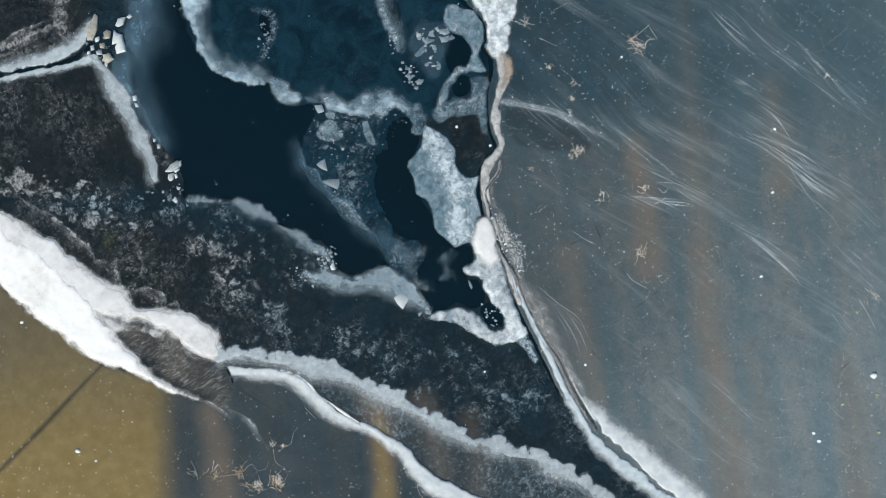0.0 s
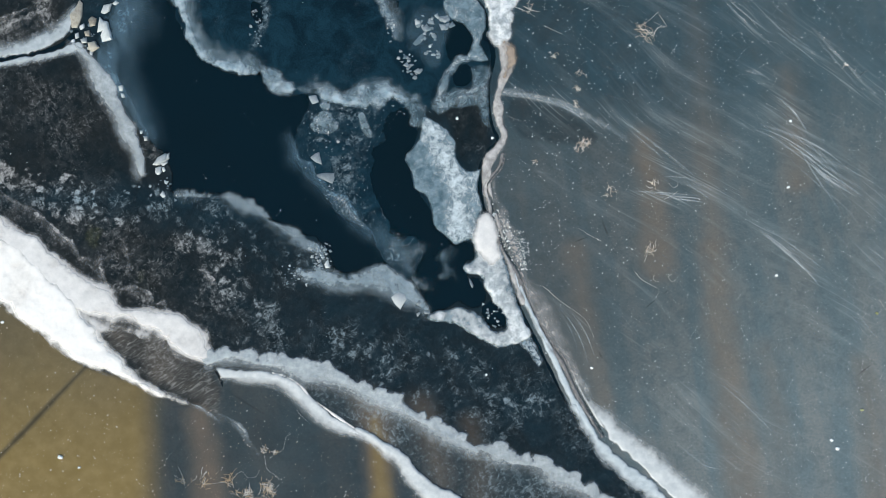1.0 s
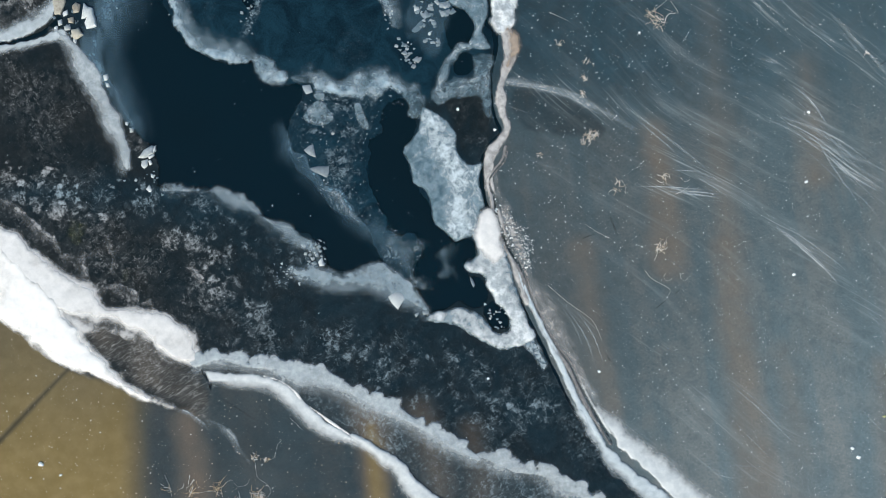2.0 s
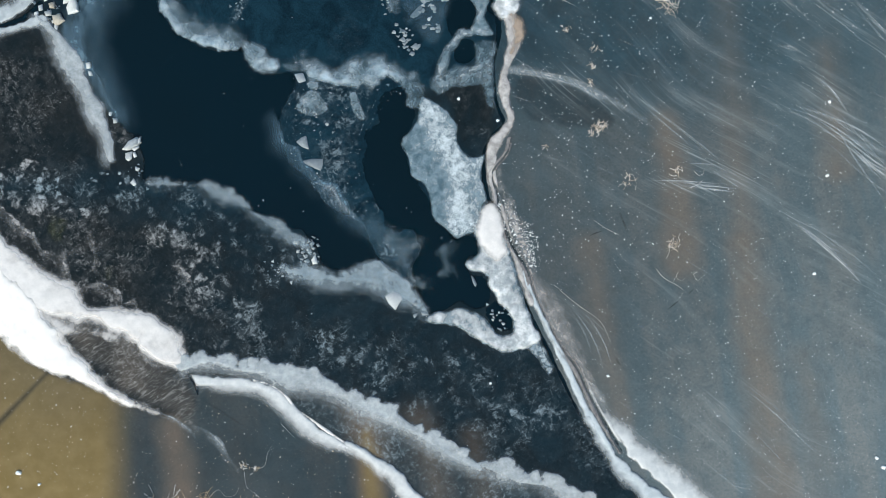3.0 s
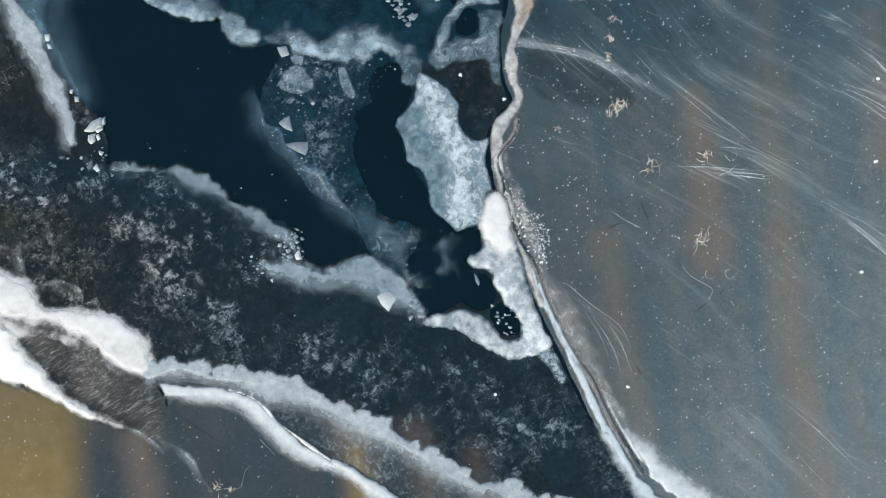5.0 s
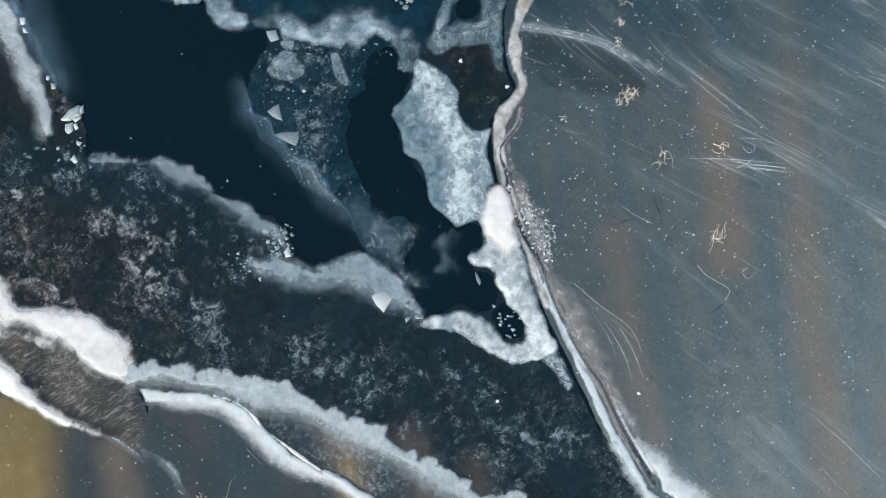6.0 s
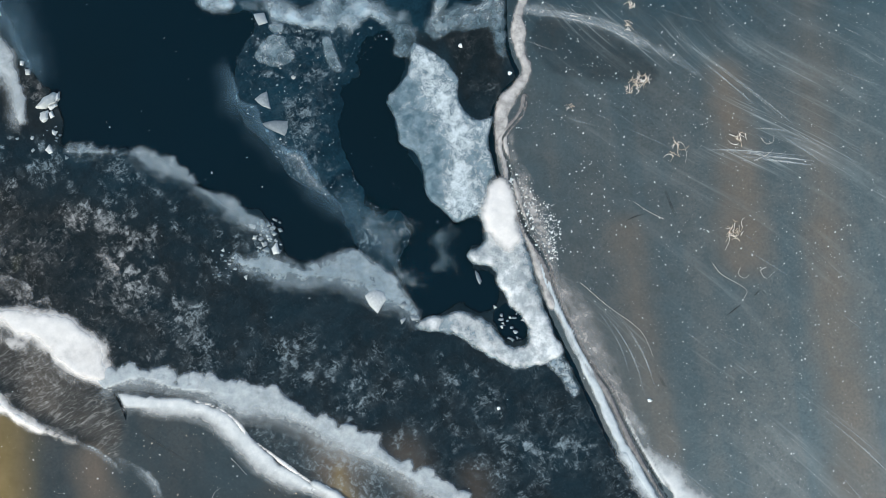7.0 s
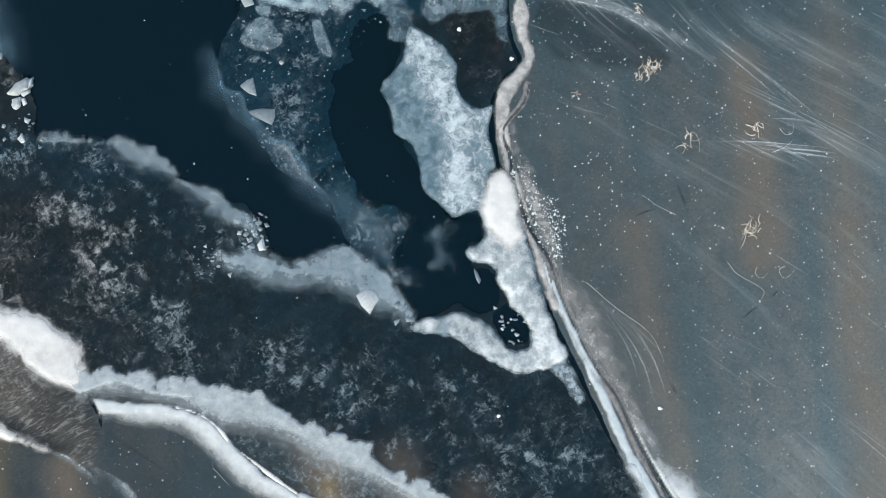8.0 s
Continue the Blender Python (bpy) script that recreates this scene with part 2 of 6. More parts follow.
FIRM_SNOW = snow_material("firm snow", rgb(0.68, 0.68, 0.67), rgb(0.52, 0.535, 0.54), 0.06, 0.95, 1.2, lump_size=1.1)
BANK_SNOW = snow_material("thin bank snow", rgb(0.54, 0.63, 0.68), rgb(0.33, 0.42, 0.48), 0.05, 1.0, 1.1, 0.22, 0.0, 18.0, 1.0, 0.4)
SOFT_SNOW = snow_material("soft grey snow", rgb(0.64, 0.675, 0.69), rgb(0.47, 0.515, 0.54), 0.04, 1.0, 1.0, lump_size=1.4)
WET_SNOW = snow_material("wet blue snow ice", rgb(0.72, 0.79, 0.82), rgb(0.29, 0.39, 0.46), 0.06, 0.95, 1.6, 0.6, 1.0, 22.0, 2.8, 0.5)
SHELF_SNOW = snow_material("shelf snow", rgb(0.82, 0.815, 0.81), rgb(0.57, 0.605, 0.62), 0.06, 0.9, 1.2, 0.42, 0.25, 20.0, 1.8, 0.5)
LIP_SNOW = snow_material("silty pressure snow", rgb(0.62, 0.585, 0.56), rgb(0.42, 0.39, 0.375), 0.08, 0.9, 1.2, 0.4, 0.0, 12.0, 1.6, 0.5)
GRIT_SNOW = snow_material("gritty grey ice", rgb(0.30, 0.28, 0.27), rgb(0.16, 0.15, 0.15), 0.08, 0.9, 0.8, 0.2, 0.0, 18.0, 4.0, 0.6)
THIN_FLOE = floe_material()
ICE_CRUST = crust_material("frozen bubble crust", rgb(0.72, 0.775, 0.80), rgb(0.40, 0.475, 0.515))
RIM_SNOW = snow_material("wet rim snow", rgb(0.56, 0.645, 0.695), rgb(0.27, 0.375, 0.445), 0.05, 1.0, 1.1, 0.35, 0.0, 14.0, 1.2, 0.4)
HOAR = snow_material("hoar frost", rgb(0.50, 0.48, 0.47), rgb(0.28, 0.28, 0.28), 0.05, 1.0, 1.5, 0.6, 0.0, 16.0, 3.0, 0.9)
STAINED = snow_material("silt-stained snow", rgb(0.46, 0.35, 0.26), rgb(0.36, 0.28, 0.22), 0.0, 1.0, 1.0, 0.3)
ALGAE = snow_material("algae", rgb(0.13, 0.13, 0.035), rgb(0.06, 0.07, 0.02), 0.0, 1.0, 1.4, 0.5)
DROWNED = snow_material("drowned ice", rgb(0.15, 0.25, 0.32), rgb(0.085, 0.16, 0.22), 0.0, 1.0, 0.3, 0.35)
STREAK = snow_material("blown snow streak", rgb(0.66, 0.68, 0.68), rgb(0.50, 0.53, 0.54), 0.0, 1.0, 0.6, 0.5)
FLOE = solid_material("white floe ice", rgb(0.17, 0.20, 0.22), rgb(0.31, 0.34, 0.36), 6.0)
BLOCK = solid_material("broken block ice", rgb(0.34, 0.355, 0.35), rgb(0.56, 0.575, 0.57), 5.0)
STAINED_BLOCK = solid_material("stained block ice", rgb(0.22, 0.19, 0.15), rgb(0.46, 0.42, 0.35), 4.0)
DARK_FLOE = solid_material("dull floe ice", rgb(0.09, 0.13, 0.155), rgb(0.19, 0.235, 0.26), 5.0)
CRUST = solid_material("block crust", rgb(0.40, 0.42, 0.43), rgb(0.60, 0.61, 0.61), 7.0, 0.8)
SNOW_LUMP = solid_material("snow clump", rgb(0.9, 0.9, 0.88), rgb(0.8, 0.81, 0.8), 6.0, 0.8)
MOSS = solid_material("moss clump", rgb(0.30, 0.31, 0.12), rgb(0.42, 0.42, 0.22), 9.0, 0.9)
MARK = snow_material("dark scratch", rgb(0.035, 0.042, 0.045), rgb(0.025, 0.030, 0.032), 0.0, 1.0, 0.5, 0.4)
FLECK = solid_material("snow grains", rgb(0.80, 0.82, 0.82), rgb(0.62, 0.64, 0.62), 8.0, 0.8)
STRAW = solid_material("bleached reed", rgb(0.86, 0.73, 0.60), rgb(0.60, 0.46, 0.34), 12.0, 0.7)
GOLD = solid_material("golden reed", rgb(0.86, 0.62, 0.38), rgb(0.62, 0.42, 0.24), 12.0, 0.7)
PALE_STRAW = solid_material("frosted reed", rgb(0.90, 0.85, 0.80), rgb(0.70, 0.64, 0.58), 12.0, 0.7)


# ---- fields over the lake ----
STEP, WIDE, DEEP = 0.1, 41.0, 24.0
AXIS_X = np.arange(-WIDE, WIDE + STEP / 2, STEP)
AXIS_Y = np.arange(-DEEP, DEEP + STEP / 2, STEP)
GX, GY = np.meshgrid(AXIS_X, AXIS_Y)
TABLE = np.random.RandomState(5).rand(65536).astype(np.float32)


def rough(x, y, scale, octaves=4, seed=0, gain=0.55):
    """Smooth random values about 0, from -1 to 1, of that scale in metres."""
    total, level, norm = np.zeros_like(x), 1.0, 0.0
    for octave in range(octaves):
        u, v = x / scale * 2 ** octave + 17.3 * seed, y / scale * 2 ** octave + 9.1 * octave
        i, j = np.floor(u).astype(np.int64), np.floor(v).astype(np.int64)
        a, b = u - i, v - j
        a, b = a * a * (3 - 2 * a), b * b * (3 - 2 * b)

        def value(p, q):
            return TABLE[(p * 7919 + q * 104729 + seed * 331 + octave * 1237) & 65535]

        low = value(i, j) * (1 - a) + value(i + 1, j) * a
        high = value(i, j + 1) * (1 - a) + value(i + 1, j + 1) * a
        total += level * (2 * (low * (1 - b) + high * b) - 1)
        norm += level
        level *= gain
    return total / norm


def step(a, b, x):
    t = np.clip((x - a) / (b - a), 0, 1)
    return t * t * (3 - 2 * t)


def rounded(points, closed):
    """The points, joined by a smooth curve."""
    p = np.array(points, float)
    before = np.roll(p, 1, 0) if closed else np.vstack([2 * p[0] - p[1], p[:-1]])
    after = np.roll(p, -1, 0) if closed else np.vstack([p[1:], 2 * p[-1] - p[-2]])
    last = np.roll(p, -2, 0) if closed else np.vstack([p[2:], 2 * p[-1] - p[-2], p[-1:]])
    out = []
    for a, b, c, d in list(zip(before, p, after, last))[:len(p) if closed else len(p) - 1]:
        for t in (0.0, 0.34, 0.67):
            out.append(0.5 * (2 * b + (c - a) * t + (2 * a - 5 * b + 4 * c - d) * t * t + (3 * b - a - 3 * c + d) * t ** 3))
    return np.array(out if closed else out + [p[-1]])


def to_line(x, y, line):
    """Distance to a line, share of the way along it, and the side (1: left of its way)."""
    best, along, side = np.full(x.shape, 1e9), np.zeros(x.shape), np.ones(x.shape)
    count = len(line) - 1
    for k in range(count):
        (ax, ay), (bx, by) = line[k], line[k + 1]
        dx, dy = bx - ax, by - ay
        t = np.clip(((x - ax) * dx + (y - ay) * dy) / (dx * dx + dy * dy + 1e-9), 0, 1)
        d = np.hypot(x - ax - t * dx, y - ay - t * dy)
        near = d < best
        best[near], along[near] = d[near], ((k + t) / count)[near]
        side[near] = np.sign(dx * (y - ay) - dy * (x - ax))[near]
    return best, along, side


def inside(x, y, line):
    """Signed distance to a closed outline, positive within."""
    line = np.vstack([line, line[:1]])
    odd = np.zeros(x.shape, bool)
    for (ax, ay), (bx, by) in zip(line[:-1], line[1:]):
        if ay != by:
            odd ^= ((ay > y) != (by > y)) & (x < (bx - ax) * (y - ay) / (by - ay) + ax)
    return np.where(odd, 1, -1) * to_line(x, y, line)[0]


def window(points, margin):
    """The part of the grid round some points."""
    p = np.array(points, float)
    c = np.searchsorted(AXIS_X, [p[:, 0].min() - margin, p[:, 0].max() + margin])
    r = np.searchsorted(AXIS_Y, [p[:, 1].min() - margin, p[:, 1].max() + margin])
    return slice(max(r[0], 0), r[1] + 1), slice(max(c[0], 0), c[1] + 1)


def patch(points, soft=0.4, ragged=0.5, size=1.6, seed=1, outer=None):
    """A field that is 1 within an outline and fades over its soft and ragged edge."""
    w = window(points, 2 + soft + ragged)
    x, y = GX[w], GY[w]
    out = np.zeros(GX.shape)
    d = inside(x, y, rounded(points, True)) + ragged * rough(x, y, size, 5, seed)
    out[w] = step(-(outer if outer is not None else soft), soft, d)
    return out


def band(points, widths, soft=0.3, ragged=0.3, size=1.2, seed=1, left=None, right=None, puffs=0.0):
    """A field that is 1 along a line, with its half widths along the way; left and right: the softness of each side."""
    w = window(points, 2 + max(widths) + ragged + soft + puffs + (left or 0) + (right or 0))
    x, y = GX[w], GY[w]
    out = np.zeros(GX.shape)
    d, along, side = to_line(x, y, rounded(points, False))
    half = np.interp(along, np.linspace(0, 1, len(widths)), widths)
    fade = np.where(side > 0, left if left is not None else soft, right if right is not None else soft)
    d = d - half + ragged * rough(x, y, size, 5, seed)
    if puffs:
        line, rnd = rounded(points, False), random.Random(seed)
        wx = x + 0.55 * rough(x, y, 1.5, 6, seed + 3, 0.62)
        wy = y + 0.55 * rough(x, y, 1.5, 6, seed + 4, 0.62)
        for (ax, ay), (bx, by) in zip(line[:-1], line[1:]):
            length = math.hypot(bx - ax, by - ay)
            for k in range(round(length / 1.0 + rnd.random() - 0.5)):
                t, r = rnd.random(), puffs * rnd.uniform(0.5, 1.35)
                off = half.mean() * rnd.uniform(0.5, 1.0)
                cx, cy = ax + t * (bx - ax) - off * (by - ay) / length, ay + t * (by - ay) + off * (bx - ax) / length
                d = np.minimum(d, np.hypot(wx - cx, wy - cy) - r)
    out[w] = 1 - step(-fade, fade, d)
    return out


# ---- the plan: open water, cracks and kinds of ice ----
MAIN_CRACK = [(0.70, 23.05), (2.30, 21.35), (3.40, 20.15), (3.75, 18.80), (3.50, 17.75), (4.15, 17.20), (4.25, 15.55), (3.90, 14.05), (3.85, 11.80), (4.20, 10.15), (4.65, 8.95), (3.90, 8.00), (3.25, 6.55), (3.15, 4.80), (3.50, 3.15), (4.20, 1.95), (4.70, 0.05), (5.30, -1.55), (5.90, -3.70), (6.90, -6.05), (8.20, -8.55), (9.40, -11.05), (10.70, -13.55), (12.30, -15.85), (14.55, -18.55), (17.30, -20.75), (20.30, -22.95)]
WEST_CRACK = [(-41.20, 15.00), (-39.20, 15.35), (-36.70, 15.80), (-35.20, 16.20), (-33.70, 16.50), (-32.70, 16.85), (-31.70, 17.45), (-31.10, 18.05)]
OPEN_LEAD = [(-23.30, 23.05), (-22.55, 19.30), (-21.60, 17.05), (-19.95, 15.65), (-17.70, 14.70), (-16.30, 14.65), (-15.10, 14.55), (-14.10, 13.15), (-12.70, 12.75), (-11.60, 13.05), (-11.40, 11.80), (-11.95, 10.55), (-12.55, 8.55), (-11.95, 6.55), (-10.45, 4.80), (-9.20, 3.15), (-7.20, 1.80), (-5.95, 1.30), (-5.50, 0.05), (-4.70, -1.45), (-5.10, -2.35), (-7.20, -2.40), (-9.00, -2.05), (-9.60, -0.55), (-10.70, 0.65), (-12.70, 1.05), (-15.10, 2.65), (-16.20, 3.50), (-18.20, 4.25), (-22.70, 4.25), (-23.10, 5.55), (-23.40, 7.65), (-24.70, 8.95), (-25.40, 10.20), (-26.50, 12.40), (-27.50, 14.20), (-28.30, 15.60), (-28.50, 17.00), (-27.70, 18.50), (-27.10, 20.50), (-26.90, 23.05)]
CHANNEL = [(-2.45, 12.05), (-1.70, 10.95), (-2.15, 8.95), (-3.10, 7.80), (-2.80, 6.05), (-2.30, 4.80), (-1.60, 4.25), (-1.10, 2.80), (-0.45, 1.55), (0.70, 0.45), (1.90, 0.45), (2.65, -0.25), (2.60, -1.15), (2.00, -1.45), (1.85, -2.45), (3.05, -2.70), (3.60, -3.75), (3.20, -5.00), (1.55, -4.75), (0.40, -5.30), (-0.95, -5.60), (-1.80, -3.70), (-2.55, -2.95), (-2.00, -1.45), (-1.70, 0.05), (-2.30, 0.85), (-3.40, 0.55), (-4.20, 1.15), (-4.70, 2.15), (-5.20, 3.55), (-6.00, 5.05), (-6.00, 7.05), (-5.40, 8.55), (-4.70, 10.30), (-3.90, 11.45)]
ROUND_HOLE = [(0.80, 19.15), (1.60, 18.80), (2.40, 18.05), (2.60, 17.05), (2.20, 15.85), (1.00, 15.45), (0.30, 16.55), (0.10, 17.85)]
SMALL_HOLE = [(1.10, 15.20), (2.40, 15.30), (2.65, 14.30), (1.90, 13.55), (0.95, 13.75)]
BREATHING_HOLE = [(3.30, -5.00), (4.30, -4.65), (5.10, -5.20), (5.40, -6.45), (4.80, -7.00), (3.80, -6.55), (3.30, -5.75)]

cover = np.ones(GX.shape)
cover -= patch(OPEN_LEAD, 0.35, 0.5, 1.5, 2)
cover -= patch(CHANNEL, 0.35, 0.6, 1.0, 3)
cover -= patch(ROUND_HOLE, 0.12, 0.25, 1.0, 4)
cover -= patch(SMALL_HOLE, 0.12, 0.25, 1.0, 5)
cover -= 0.8 * patch(BREATHING_HOLE, 0.15, 0.4, 0.8, 6)
cover -= band(MAIN_CRACK, (0.16, 0.14, 0.2, 0.14, 0.12, 0.2, 0.18, 0.1, 0.14, 0.10, 0.06, 0.06), 0.1, 0.1, 0.8, 7)
cover -= band(WEST_CRACK, (0.3, 0.26, 0.2, 0.26), 0.1, 0.15, 0.8, 8)
SEAM = [(5.23, 7.75), (4.93, 6.73), (4.24, 5.86), (3.78, 5.18), (3.85, 4.48), (4.14, 3.78), (4.28, 2.89), (4.38, 1.94), (4.77, 0.93), (5.20, -0.05), (5.71, -1.02), (6.25, -1.77), (6.67, -2.77), (6.93, -3.71), (7.35, -4.80), (7.95, -6.05), (8.59, -7.29), (9.38, -8.52), (10.29, -9.74), (10.95, -11.13), (11.73, -12.66), (12.51, -14.03), (13.60, -15.84)]
seam = band(SEAM, (0.0, 0.03, 0.05, 0.08, 0.16, 0.10, 0.04, 0.03, 0.03, 0.04, 0.08, 0.14), 0.07, 0.05, 0.7, 52)
cover -= 0.55 * seam
cover -= 0.9 * patch([(-5.10, 22.55), (-4.20, 21.95), (-3.75, 20.55), (-4.15, 19.75), (-4.80, 20.75)], 0.2, 0.3, 0.8, 92)
cover -= 0.9 * patch([(-16.30, 20.65), (-15.50, 20.35), (-15.20, 19.55), (-15.70, 18.95), (-16.10, 19.65)], 0.2, 0.4, 0.7, 93)
cover -= 0.9 * band([(-19.75, -9.85), (-19.05, -10.55), (-18.75, -11.1), (-18.60, -11.9)], (0.1, 0.24, 0.22, 0.05), 0.1, 0.08, 0.6, 141)
# Opens a dark slit where the wedge's shadow falls on its north side.
cover -= 0.9 * band([(-19.60, -9.98), (-18.40, -10.15), (-17.00, -10.32), (-14.50, -10.58), (-13.40, -10.75)], (0.04, 0.1, 0.12, 0.08, 0.02), 0.1, 0.08, 0.6, 142)
cover = np.clip(cover, 0, 1)

EAST = [*MAIN_CRACK, *[(20.30, -24.45), (42.80, -24.45), (42.80, 24.05), (0.70, 24.05)]]
SOUTH = [(-42.20, -1.45), (-39.20, -3.20), (-36.70, -5.45), (-34.20, -7.20), (-30.95, -9.85), (-26.70, -11.35), (-22.70, -13.05), (-21.70, -13.45), (-20.10, -13.75), (-19.10, -13.25), (-18.85, -12.35), (-19.10, -10.65), (-14.70, -10.85), (-11.70, -12.45), (-9.20, -14.55), (-6.70, -15.75), (-3.70, -17.70), (-0.70, -20.85), (2.30, -22.20), (2.30, -24.95), (-42.20, -24.95)]
WEST = [(-42.20, 15.00), (-36.20, 15.65), (-32.70, 16.65), (-30.95, 16.80), (-28.45, 13.55), (-26.45, 9.80), (-25.45, 6.55), (-30.20, 5.80), (-36.20, 6.05), (-42.20, 7.05)]
NORTHWEST = [(-42.20, 15.35), (-35.20, 16.15), (-31.70, 17.30), (-30.45, 19.05), (-27.95, 21.05), (-27.20, 24.05), (-42.20, 24.05)]
NORTH = [(-22.55, 24.05), (-22.55, 19.55), (-21.60, 17.15), (-19.20, 15.55), (-16.45, 14.80), (-13.20, 13.05), (-11.20, 12.55), (-6.70, 12.30), (-2.20, 11.80), (0.80, 13.05), (4.05, 15.55), (3.55, 19.05), (0.80, 24.05)]
LEAD_ICE = [(-11.80, 12.55), (-8.20, 12.05), (-4.70, 12.05), (-3.20, 11.30), (-4.70, 10.05), (-5.95, 7.05), (-5.95, 4.80), (-4.70, 2.05), (-2.20, 0.55), (-1.95, -1.45), (-2.45, -2.95), (-4.70, -2.45), (-6.20, 1.05), (-9.70, 3.55), (-12.20, 7.05), (-12.45, 9.05)]

edge_east = patch(EAST, 0.15, 0.1, 1.0, 9)
# East ice: paler towards the east and south-east, less so to the north.
milk = edge_east * (0.43 + 0.36 * step(4, 40, GX) - 0.27 * step(2, 22, GY) + 0.36 * step(6, -24, GY) * step(0, 24, GX) + 0.12 * rough(GX, GY, 7, 5, 11))
sheltered = patch([(5.8, 12.3), (8.8, 12.0), (11.3, 10.8), (13.0, 9.3), (12.3, 8.6), (8.8, 8.8), (6.0, 9.8)], 0.25, 0.3, 1.0, 130)
milk *= 1 - 0.40 * sheltered
south = patch(SOUTH, 0.3, 0.2, 1.0, 12)
milk = np.maximum(milk, south * (0.26 + 0.1 * rough(GX, GY, 5, 4, 13)))
# Yellow only on the sunlit part; its soft east edge paints a penumbra.
sunlit_sand = south * step(-22.9, -26.3, GX + 0.3 * rough(GX, GY, 6, 3, 14)) * (0.40 + 0.54 * step(-4, -21, GY) + 0.10 * rough(GX, GY, 5, 4, 112))
# One more strip of sun between shadows, painted in the same yellow.
sunlit_sand = np.maximum(sunlit_sand, 0.62 * band([(-5.75, -14.6), (-5.5, -17.0), (-5.0, -22.95)], (0.3, 0.7, 0.9), 0.6, 0.3, 2.0, 143))


def tinted_strip(line, wide, level):
    """A band of brown in the ice, painted where sun falls between tree shadows."""
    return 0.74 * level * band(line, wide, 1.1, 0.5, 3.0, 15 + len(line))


# Strips of sun between tree shadows, laid into the colour as brown.
brown_tint = np.zeros(GX.shape)
brown_tint = np.maximum(brown_tint, tinted_strip([(-20.45, -14.45), (-19.95, -17.45), (-19.45, -22.95)], (0.9, 1.2), 0.75))
brown_tint = np.maximum(brown_tint, tinted_strip([(-6.70, -11.95), (-5.60, -14.95), (-5.00, -22.95)], (1.2, 1.0), 0.8))
brown_tint = np.maximum(brown_tint, tinted_strip([(21.05, 23.05), (21.70, 14.55), (22.80, 2.05), (23.30, -2.95)], (0.7, 1.0), 0.42))
brown_tint = np.maximum(brown_tint, tinted_strip([(16.80, 9.05), (17.80, 3.55), (18.05, -1.45)], (1.0, 1.3), 0.7))
brown_tint = np.maximum(brown_tint, tinted_strip([(11.30, -0.45), (12.30, -7.95), (13.30, -12.95)], (0.8, 1.0), 0.45))
brown_tint = np.maximum(brown_tint, tinted_strip([(22.80, 0.05), (23.90, -9.95), (25.80, -22.95)], (1.0, 1.8), 0.6))
brown_tint = np.maximum(brown_tint, tinted_strip([(29.05, 14.55), (29.80, 9.05), (30.05, 5.55)], (0.6, 0.8), 0.65))
brown_tint = np.maximum(brown_tint, tinted_strip([(35.30, -9.95), (36.30, -15.95), (36.80, -22.95)], (0.8, 1.2), 0.5))
brown_tint = np.maximum(brown_tint, tinted_strip([(27.30, -8.95), (28.40, -15.95), (29.10, -22.95)], (0.8, 1.0), 0.35))
brown_tint = np.maximum(brown_tint, tinted_strip([(-1.95, -12.95), (-0.70, -16.95), (0.30, -22.45)], (1.0, 0.8), 0.45))
brown_tint = np.maximum(brown_tint, tinted_strip([(2.30, -14.95), (3.05, -17.95), (3.30, -22.95)], (0.6, 0.8), 0.35))
brown_tint *= (1 - 0.5 * step(6, 19, GY)) * np.maximum(edge_east, step(-11, -14, GY)) * (0.95 + 0.3 * rough(GX, GY, 1.5, 4, 21))

north = patch(NORTH, 0.6, 0.4, 1.5, 22)
lead_ice = patch(LEAD_ICE, 0.6, 0.4, 1.5, 23)
teal = np.clip(0.12 + 0.30 * step(-27, -8, GX) + 0.5 * step(-33, -29, GX) * step(15, 18, GY) + north + lead_ice  + 0.5 * step(-8, -2, -np.abs(GY - 4) - np.abs(GX) * 0.15) * (1 - edge_east) + edge_east * (0.04 + 0.9 * step(5, 21, GY)) * (1 - 0.8 * sheltered), 0, 1)

# frost: clumps of hoar on the dark belt, thinner elsewhere
belt = np.clip(1 - edge_east - south - north, 0, 1)
frost = belt * (0.14 + 0.18 * step(-0.1, 0.5, rough(GX, GY, 4, 4, 27)))


def tufts(zone, count, size, level, lean, seed, long=1.5, core=0.3):
    """Separate clumps of hoar strewn within an outline: uneven, feathered ovals that lean one way."""
    rnd, picker, ring = random.Random(seed), np.random.RandomState(seed), np.array(zone, float)
    xs, ys = (picker.uniform(ring[:, k].min(), ring[:, k].max(), 30 * count) for k in (0, 1))
    held = np.nonzero(inside(xs, ys, ring) > 0)[0][:count]
    out = np.zeros(GX.shape)
    for k in held:
        s, turn = size * math.exp(rnd.gauss(0, 0.45)), math.radians(lean + rnd.gauss(0, 28))
        w = window([(xs[k], ys[k])], 1.9 * s * long)
        dx, dy = GX[w] - xs[k], GY[w] - ys[k]
        u, v = dx * math.cos(turn) + dy * math.sin(turn), dy * math.cos(turn) - dx * math.sin(turn)
        d = np.hypot(u / (s * long), v / s) + 0.9 * rough(GX[w], GY[w], 1.2 * s, 5, seed, 0.65)
        out[w] = np.maximum(out[w], level * rnd.uniform(0.4, 1.0) * (1 - step(core, 1.15, d)))
    return out


